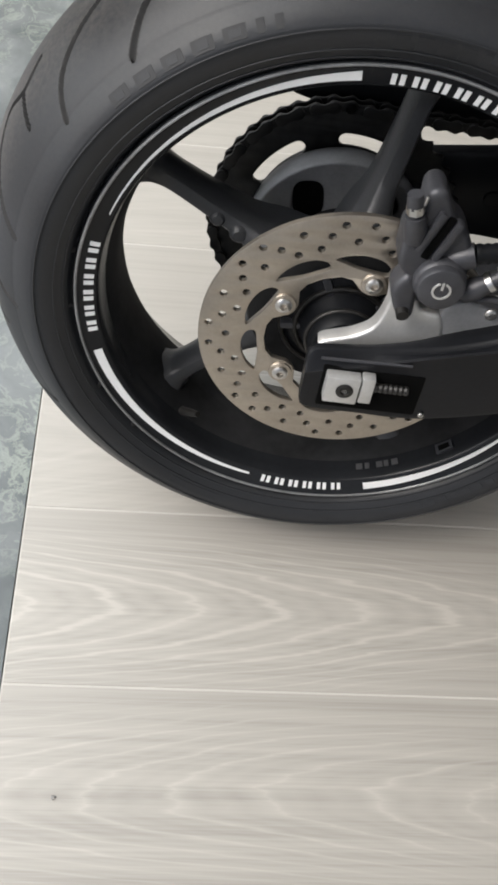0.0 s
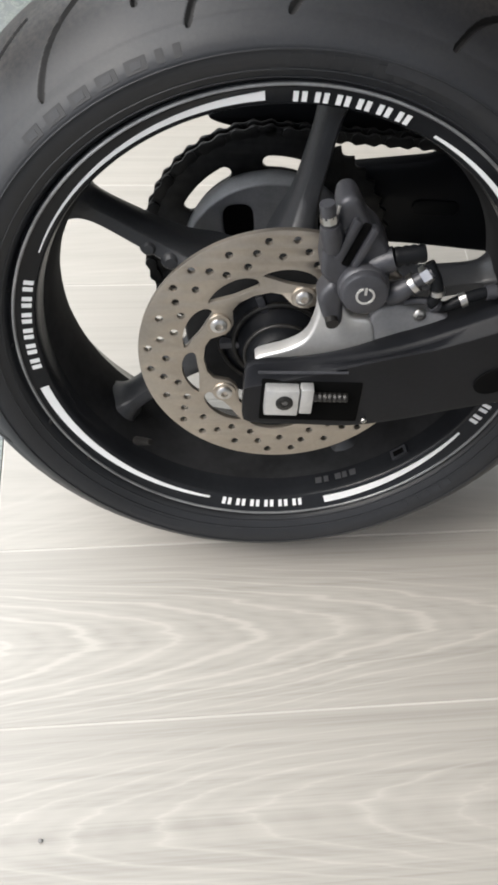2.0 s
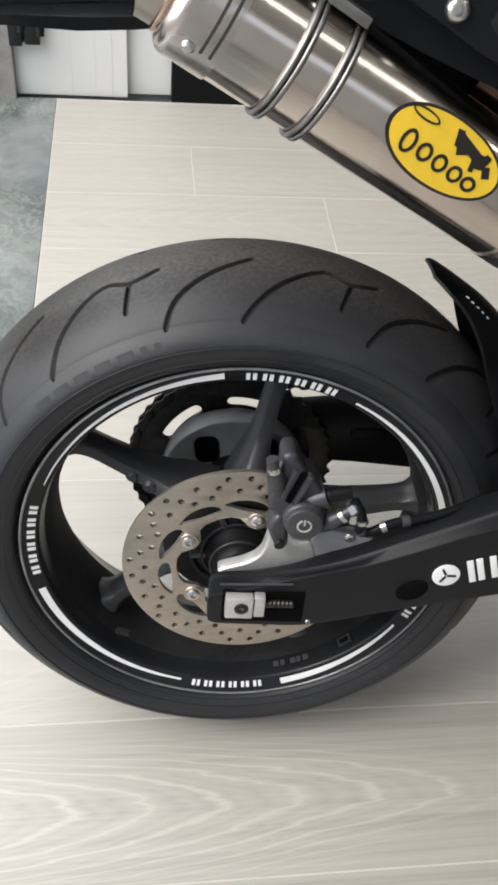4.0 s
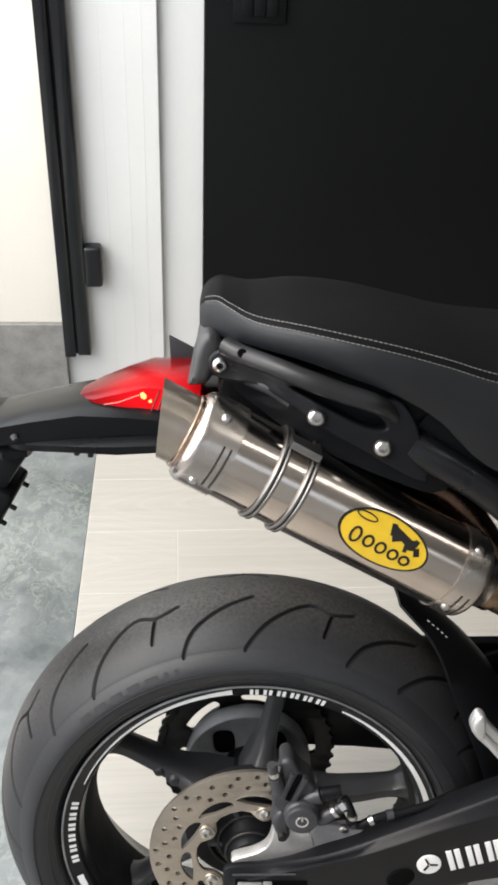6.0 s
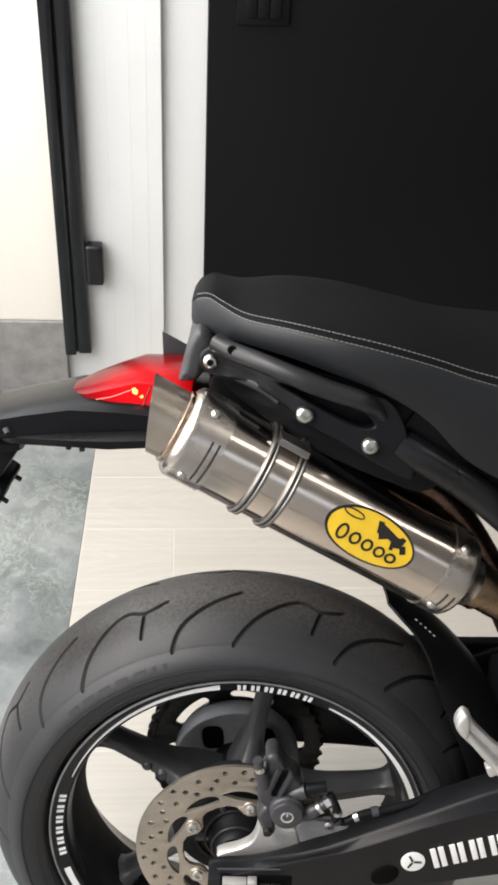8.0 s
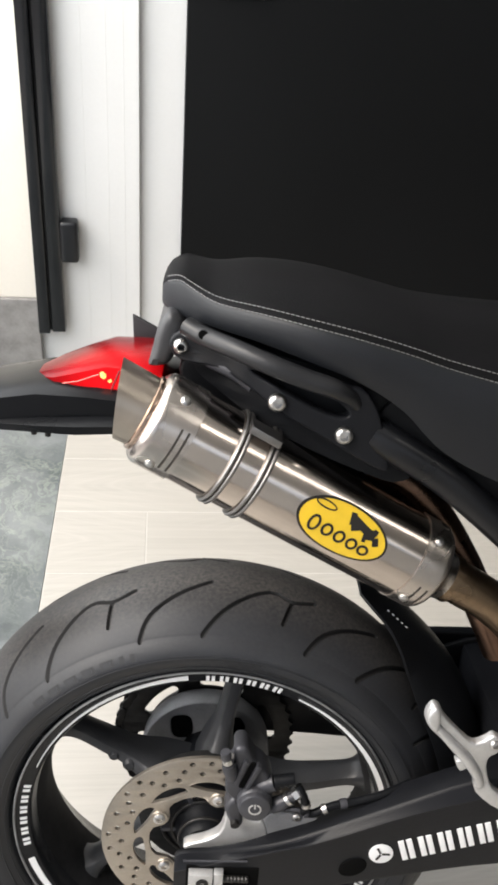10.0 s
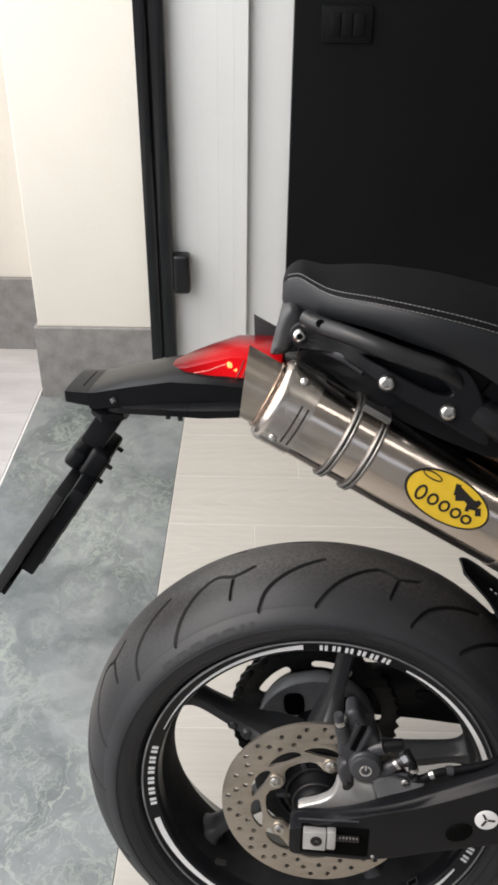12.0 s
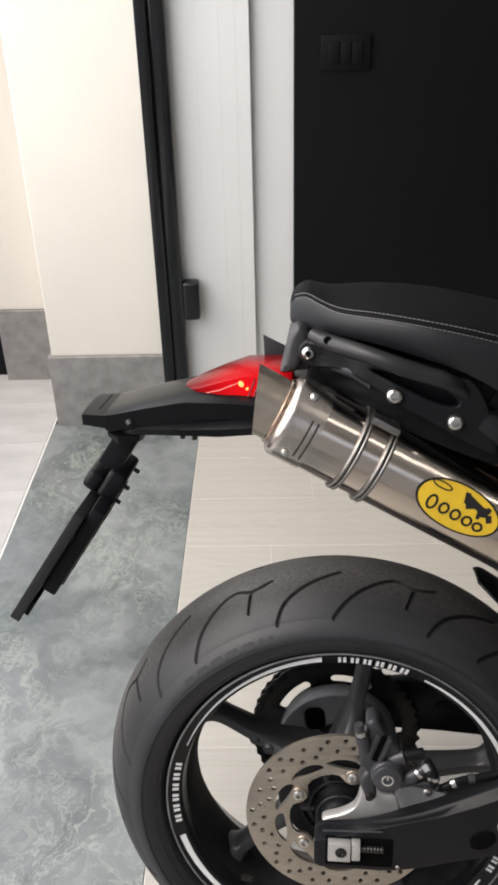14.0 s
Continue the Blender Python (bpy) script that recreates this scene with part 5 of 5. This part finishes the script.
part("grab_rail", sweep("grab_rail", smooth_line([(-0.0437, -0.0860, 0.6210), (-0.0276, -0.0980, 0.6158), (0.0033, -0.1220, 0.6113), (0.0335, -0.1370, 0.6040), (0.0642, -0.1410, 0.5945), (0.0900, -0.1410, 0.5870), (0.1085, -0.1340, 0.5755), (0.1180, -0.1270, 0.5597), (0.1225, -0.1200, 0.5380)], 5), [0.0092] * 25 + [0.0092 - 0.00035 * k for k in range(16)], 16), M_RAIL, bracket, "smooth charcoal grab rail")
part("inner_lug", sweep("inner_lug", smooth_line([(-0.020, -0.082, 0.590), (0.004, -0.096, 0.584), (0.022, -0.104, 0.574)], 4), 0.009, 14), M_CALIPER, bracket)
for x, y, z, r in ((-0.048, -0.081, 0.6005, 0.0076), (0.042, -0.128, 0.567, 0.0086), (0.104, -0.1365, 0.542, 0.0084)):
    bolt("bracket_screw", bracket, x, y, z, r, 0.007, M_STEEL, "bright zinc socket screw")
# black disc as the shade inside the bracket's hole
part("bracket_hole", lathe("bracket_hole", [(0.0, -0.0010), (0.0042, -0.0010), (0.0046, 0.0)], 16, closed=False), M_HOLE, bracket, m=Matrix.Translation((-0.0278, -0.1080, 0.6197)))
part("side_cover", plate("side_cover", [smooth_line([(-0.076, 0.590), (-0.073, 0.607), (-0.068, 0.621), (-0.061, 0.6290), (-0.053, 0.6275), (-0.046, 0.619), (-0.046, 0.606), (-0.053, 0.592), (-0.058, 0.581), (-0.066, 0.576), (-0.079, 0.576)], 4, True)], 0.136, -0.006, 0.009, 5), M_COVER, bike, "matt charcoal tail side cover")

# tail unit and lamp
def wedge(name, sections):
    """Loft along x: sections of (x, half width, bottom, top, edge height)."""
    rings = []
    for x, hw, b, t, e in sections:
        rings.append([(x, -hw * 0.6, b), (x, -hw * 0.95, b + 0.3 * (e - b)), (x, -hw, e), (x, -hw * 0.85, e + 0.5 * (t - e)), (x, -hw * 0.5, t - 0.06 * (t - e)), (x, 0, t),
                      (x, hw * 0.5, t - 0.06 * (t - e)), (x, hw * 0.85, e + 0.5 * (t - e)), (x, hw, e), (x, hw * 0.95, b + 0.3 * (e - b)), (x, hw * 0.6, b)])
    return grid_mesh(name, rings, closed_u=False, closed_v=True, caps=True)


tail = new("tail_unit")
tail.parent = bike
tagged(tail, "black plastic tail unit with lit red lamp")
part("tail_upper", wedge("tail_upper", [(-0.284, 0.0535, 0.4905, 0.5205, 0.5175), (-0.276, 0.0545, 0.490, 0.5220, 0.5185), (-0.238, 0.056, 0.495, 0.534, 0.527), (-0.19, 0.058, 0.500, 0.5455, 0.536), (-0.14, 0.060, 0.508, 0.548, 0.536), (-0.02, 0.066, 0.51, 0.56, 0.53)]), M_TAIL, tail)
part("tail_end", wedge("tail_end", [(-0.3140, 0.045, 0.4995, 0.5175, 0.5150), (-0.3125, 0.0475, 0.4975, 0.5190, 0.5165), (-0.2850, 0.0510, 0.4935, 0.5195, 0.5165)]), M_PLASTIC, tail, "squared tail end cap")
part("tail_neck", wedge("tail_neck", [(-0.286, 0.036, 0.484, 0.500, 0.492), (-0.272, 0.045, 0.475, 0.502, 0.488), (-0.246, 0.043, 0.480, 0.502, 0.490)]), M_PLASTIC, tail)
for x in (-0.2955, -0.2845):
    part("cap_seam", box(x, x + 0.0012, -0.030, 0.030, 0.5120, 0.5196, 0), M_HOLE, tail, "thin dark seam")
part("tail_lower", wedge("tail_lower", [(-0.264, 0.044, 0.4915, 0.503, 0.497), (-0.25, 0.054, 0.491, 0.510, 0.502), (-0.19, 0.064, 0.4935, 0.517, 0.505), (-0.15, 0.067, 0.493, 0.521, 0.507), (-0.11, 0.068, 0.497, 0.526, 0.510), (-0.06, 0.070, 0.505, 0.53, 0.515)]), M_TAIL, tail)
part("tail_button", sweep("tail_button", [(-0.2560, -0.0535, 0.512), (-0.2535, -0.0560, 0.508)], [0.0040, 0.0034], 12), M_GREYPLASTIC, tail, "small grey side button")
lens = part("lamp_lens", wedge("lamp_lens", [(-0.194, 0.022, 0.537, 0.545, 0.542), (-0.175, 0.040, 0.534, 0.553, 0.548), (-0.150, 0.048, 0.532, 0.563, 0.557), (-0.122, 0.053, 0.530, 0.573, 0.566), (-0.09, 0.056, 0.53, 0.573, 0.566), (-0.068, 0.058, 0.54, 0.573, 0.566)]), M_RED, tail, "glossy lit red lamp lens")
for k in range(5):
    part("lens_rib", sweep("lens_rib", [(-0.116 + 0.006 * k, -0.0538, 0.543), (-0.108 + 0.006 * k, -0.0553, 0.564)], 0.0010, 6), M_REDDARK, lens)
part("lamp_spot", sweep("lamp_spot", [(-0.1262, -0.0522, 0.5605), (-0.1240, -0.0528, 0.5570), (-0.1225, -0.0526, 0.5545)], [0.0018, 0.0032, 0.0016], 12), M_LAMP, lens, "lit amber filament")
part("lamp_spot", sweep("lamp_spot", [(-0.1180, -0.0540, 0.5535), (-0.1165, -0.0544, 0.5512)], [0.0020, 0.0014], 10), M_LAMP, lens, "lit amber filament")
part("lamp_line", sweep("lamp_line", [(-0.1285, -0.0520, 0.558), (-0.150, -0.0475, 0.548), (-0.165, -0.0440, 0.544)], 0.0006, 6), M_SEAMRED, lens)
part("far_fin", plate("far_fin", [[(-0.106, 0.594), (-0.070, 0.576), (-0.070, 0.54), (-0.104, 0.556)]], 0.006, 0.05, 0.001), M_COVER, tail, "small charcoal plastic fin")

for x, z in ((-0.1934, 0.4907), (-0.1795, 0.4892)):
    part("tail_stud", sweep("tail_stud", [(x, -0.050, z + 0.008), (x, -0.050, z)], [0.0035, 0.0030], 10), M_DARKSTEEL, tail)

# plate holder below the tail, seen edge-on
holder = new("plate_holder")
holder.parent = bike
tagged(holder, "black plate holder below the tail")
HM = Matrix.Translation((-0.268, 0, 0.448)) @ Matrix.Rotation(radians(33), 4, "Y")
part("holder_stem", box(-0.031, -0.002, -0.03, 0.03, -0.016, 0.036, 0.004), M_PLASTIC, holder, m=HM)
part("plate_lamp", box(-0.034, -0.010, -0.036, 0.036, -0.052, -0.026, 0.009, 3), M_PLASTIC, holder, "small plate lamp housing", m=HM)
part("holder_clamp", box(-0.012, 0.012, -0.040, 0.040, -0.050, -0.010, 0.007, 3), M_PLASTIC, holder, m=HM)
part("holder_board", box(-0.0055, 0.0125, -0.085, 0.085, -0.172, -0.044, 0.003), M_PLASTIC, holder, m=HM)
part("number_plate", box(-0.020, -0.0070, -0.095, 0.095, -0.222, -0.057, 0.0015), M_RAIL, holder, "thin dark plate seen edge-on", m=HM)
part("board_edge", box(-0.0050, 0.0040, -0.050, 0.050, -0.184, -0.171, 0.002), M_PLASTIC, holder, m=HM)
part("board_edge", box(0.0060, 0.0118, -0.060, 0.030, -0.178, -0.171, 0.002), M_PLASTIC, holder, m=HM)
part("plate_clip", box(-0.0072, -0.0015, -0.090, 0.090, -0.212, -0.190, 0.002), M_PLASTIC, holder, m=HM)
for y, z in ((-0.03, -0.024), (-0.03, -0.046), (0.03, -0.024)):
    part("holder_bolt", lathe("holder_bolt", [(0.0, -0.008), (0.0022, -0.008), (0.0028, -0.007), (0.0028, 0.0), (0.0, 0.0)], 10, closed=False), M_DARKSTEEL, holder, m=HM @ Matrix.Translation((0.0115, y, z)) @ Matrix.Rotation(radians(90), 4, "Z"))
for k in range(5):
    part("board_rib", box(0.012, 0.0145, -0.06, 0.06, -0.168 + 0.026 * k, -0.160 + 0.026 * k, 0.001), M_PLASTIC, holder, m=HM)

# stand on the far side that carries the leaning bike
stand = part("side_stand", sweep("side_stand", [tuple(BIKE.inverted() @ Vector(p)) for p in ((0.50, 0.24, 0.32), (0.54, 0.33, 0.16), (0.57, 0.40, 0.012))], 0.011, 12), M_BLACKMETAL, bike, "black side stand")

# ------------------------------------------------------------------ doorway fittings
guide = thing("shutter_guide", "black metal shutter guide rail with lock box on the wall", "shutter rail", ROOM)
part("rail", box(-0.396, -0.366, WALL_V - 0.030, WALL_V + 0.014, 0.138, 2.74, 0.003), M_GLOSSRAIL, guide)
part("rail", box(-0.361, -0.326, WALL_V - 0.020, WALL_V + 0.014, 0.138, 2.74, 0.003), M_GLOSSRAIL, guide)
part("rail_lip", box(-0.367, -0.360, WALL_V - 0.012, WALL_V + 0.014, 0.140, 2.73, 0.001), M_BLACKMETAL, guide)
part("lock_box", box(-0.326, -0.281, WALL_V - 0.03, WALL_V + 0.014, 0.345, 0.455, 0.010, 3), M_BLACKMETAL, guide)
for u in (-0.262, -0.205, -0.165):
    tagged(part("trim_groove", box(u, u + 0.004, WALL_V + 0.0147, WALL_V + 0.016, 0.002, CEIL - 0.002, 0.001), M_WHITE, None, m=ROOM), "thin white bead on the boarded wall", "trim", kind="structure")
crate = thing("storage_box", "low black plastic box beside the outer wall", "box", ROOM)
part("box_body", box(-1.35, -0.972, WALL_V + 0.34, WALL_V + 0.62, -0.004, 0.150, 0.008, 2), M_PLASTIC, crate)
part("box_lid", box(-1.36, -0.968, WALL_V + 0.33, WALL_V + 0.63, 0.150, 0.166, 0.006, 2), M_PLASTIC, crate, "flat black lid")
switch = thing("wall_switch", "black switch plate on the black wall", "switch", ROOM)
part("switch_plate", box(0.045, 0.165, WALL_V - 0.009, WALL_V - 0.0005, 0.985, 1.065, 0.003), M_SWITCH, switch)
for k in range(3):
    part("switch_rocker", box(0.065 + 0.028 * k, 0.090 + 0.028 * k, WALL_V - 0.013, WALL_V - 0.008, 1.000, 1.050, 0.002), M_SWITCH, switch)

# ------------------------------------------------------------------ floor pieces
plank_data = bpy.data.meshes.new("plank")
bm = box(0, 1.1982, 0, 0.1982, -0.012, 0.0, 0.0008, 1)
bm.to_mesh(plank_data)
bm.free()
plank_data.materials.append(M_TILE)
cut_cache = {}


def plank(u0, u1, v0, v1, mat):
    if (u1 - u0) > 1.19 and (v1 - v0) > 0.19 and mat == M_TILE:
        mesh = plank_data
    else:
        key = (round(u1 - u0, 3), round(v1 - v0, 3), mat.name)
        if key not in cut_cache:
            b = box(0, u1 - u0 - 0.0018, 0, v1 - v0 - 0.0018, -0.012, 0.0, 0.0008, 1)
            cut_cache[key] = bpy.data.meshes.new("plank")
            b.to_mesh(cut_cache[key])
            b.free()
            cut_cache[key].materials.append(mat)
        mesh = cut_cache[key]
    ob = new("plank", mesh)
    ob.parent = floor_ob
    ob.matrix_basis = Matrix.Translation((u0 + 0.0009, v0 + 0.0009, 0.0))


JOINTS = {4: -0.092, 5: 0.31, 3: 0.72, 2: 0.35, 6: 0.02}
for k in range(-13, 8):
    v0, v1 = SEAM + 0.2 * k, min(SEAM + 0.2 * k + 0.2, WALL_V)
    if v1 - v0 < 0.02:
        continue
    j = JOINTS.get(k, SILL_R + 0.35 + (k * 0.437) % 0.8)
    cuts = [SILL_R + 0.0012, j]
    while cuts[-1] < 3.5:
        cuts.append(min(cuts[-1] + 1.2, 3.6))
    for a, b in zip(cuts[:-1], cuts[1:]):
        if b - a > 0.03:
            plank(a, b, v0, v1, {-1: M_TILE_EAST, -2: M_TILE_WEST}.get(k, M_TILE if k < 0 else M_TILE_PLAIN))

paver = bpy.data.meshes.new("paving_tile")
bm = box(0, 0.598, 0, 0.248, -0.010, 0.0, 0.001, 1)
bm.to_mesh(paver)
bm.free()
paver.materials.append(M_PAVING)
for i in range(6):
    for j in range(-14, 10):
        ob = new("paving_tile", paver)
        ob.parent = terrace
        ob.matrix_basis = Matrix.Translation((SILL_L - 0.6045 - 0.6 * i, 1.388 + 0.25 * (j - 4), -0.0005))

# a speck of dirt by the wheel
crumb = bmesh.new()
bmesh.ops.create_icosphere(crumb, subdivisions=2, radius=0.0022)
rng = random.Random(4)
for v in crumb.verts:
    v.co *= 0.75 + 0.5 * rng.random()
    v.co.z = max(v.co.z * 0.6, -0.0009)
speck = part("crumb", crumb, M_SKIRT, None, m=Matrix.Translation((-0.208, -0.429, 0.0009)))
tagged(speck, "tiny dark crumb of dirt on the plank floor", "crumb")
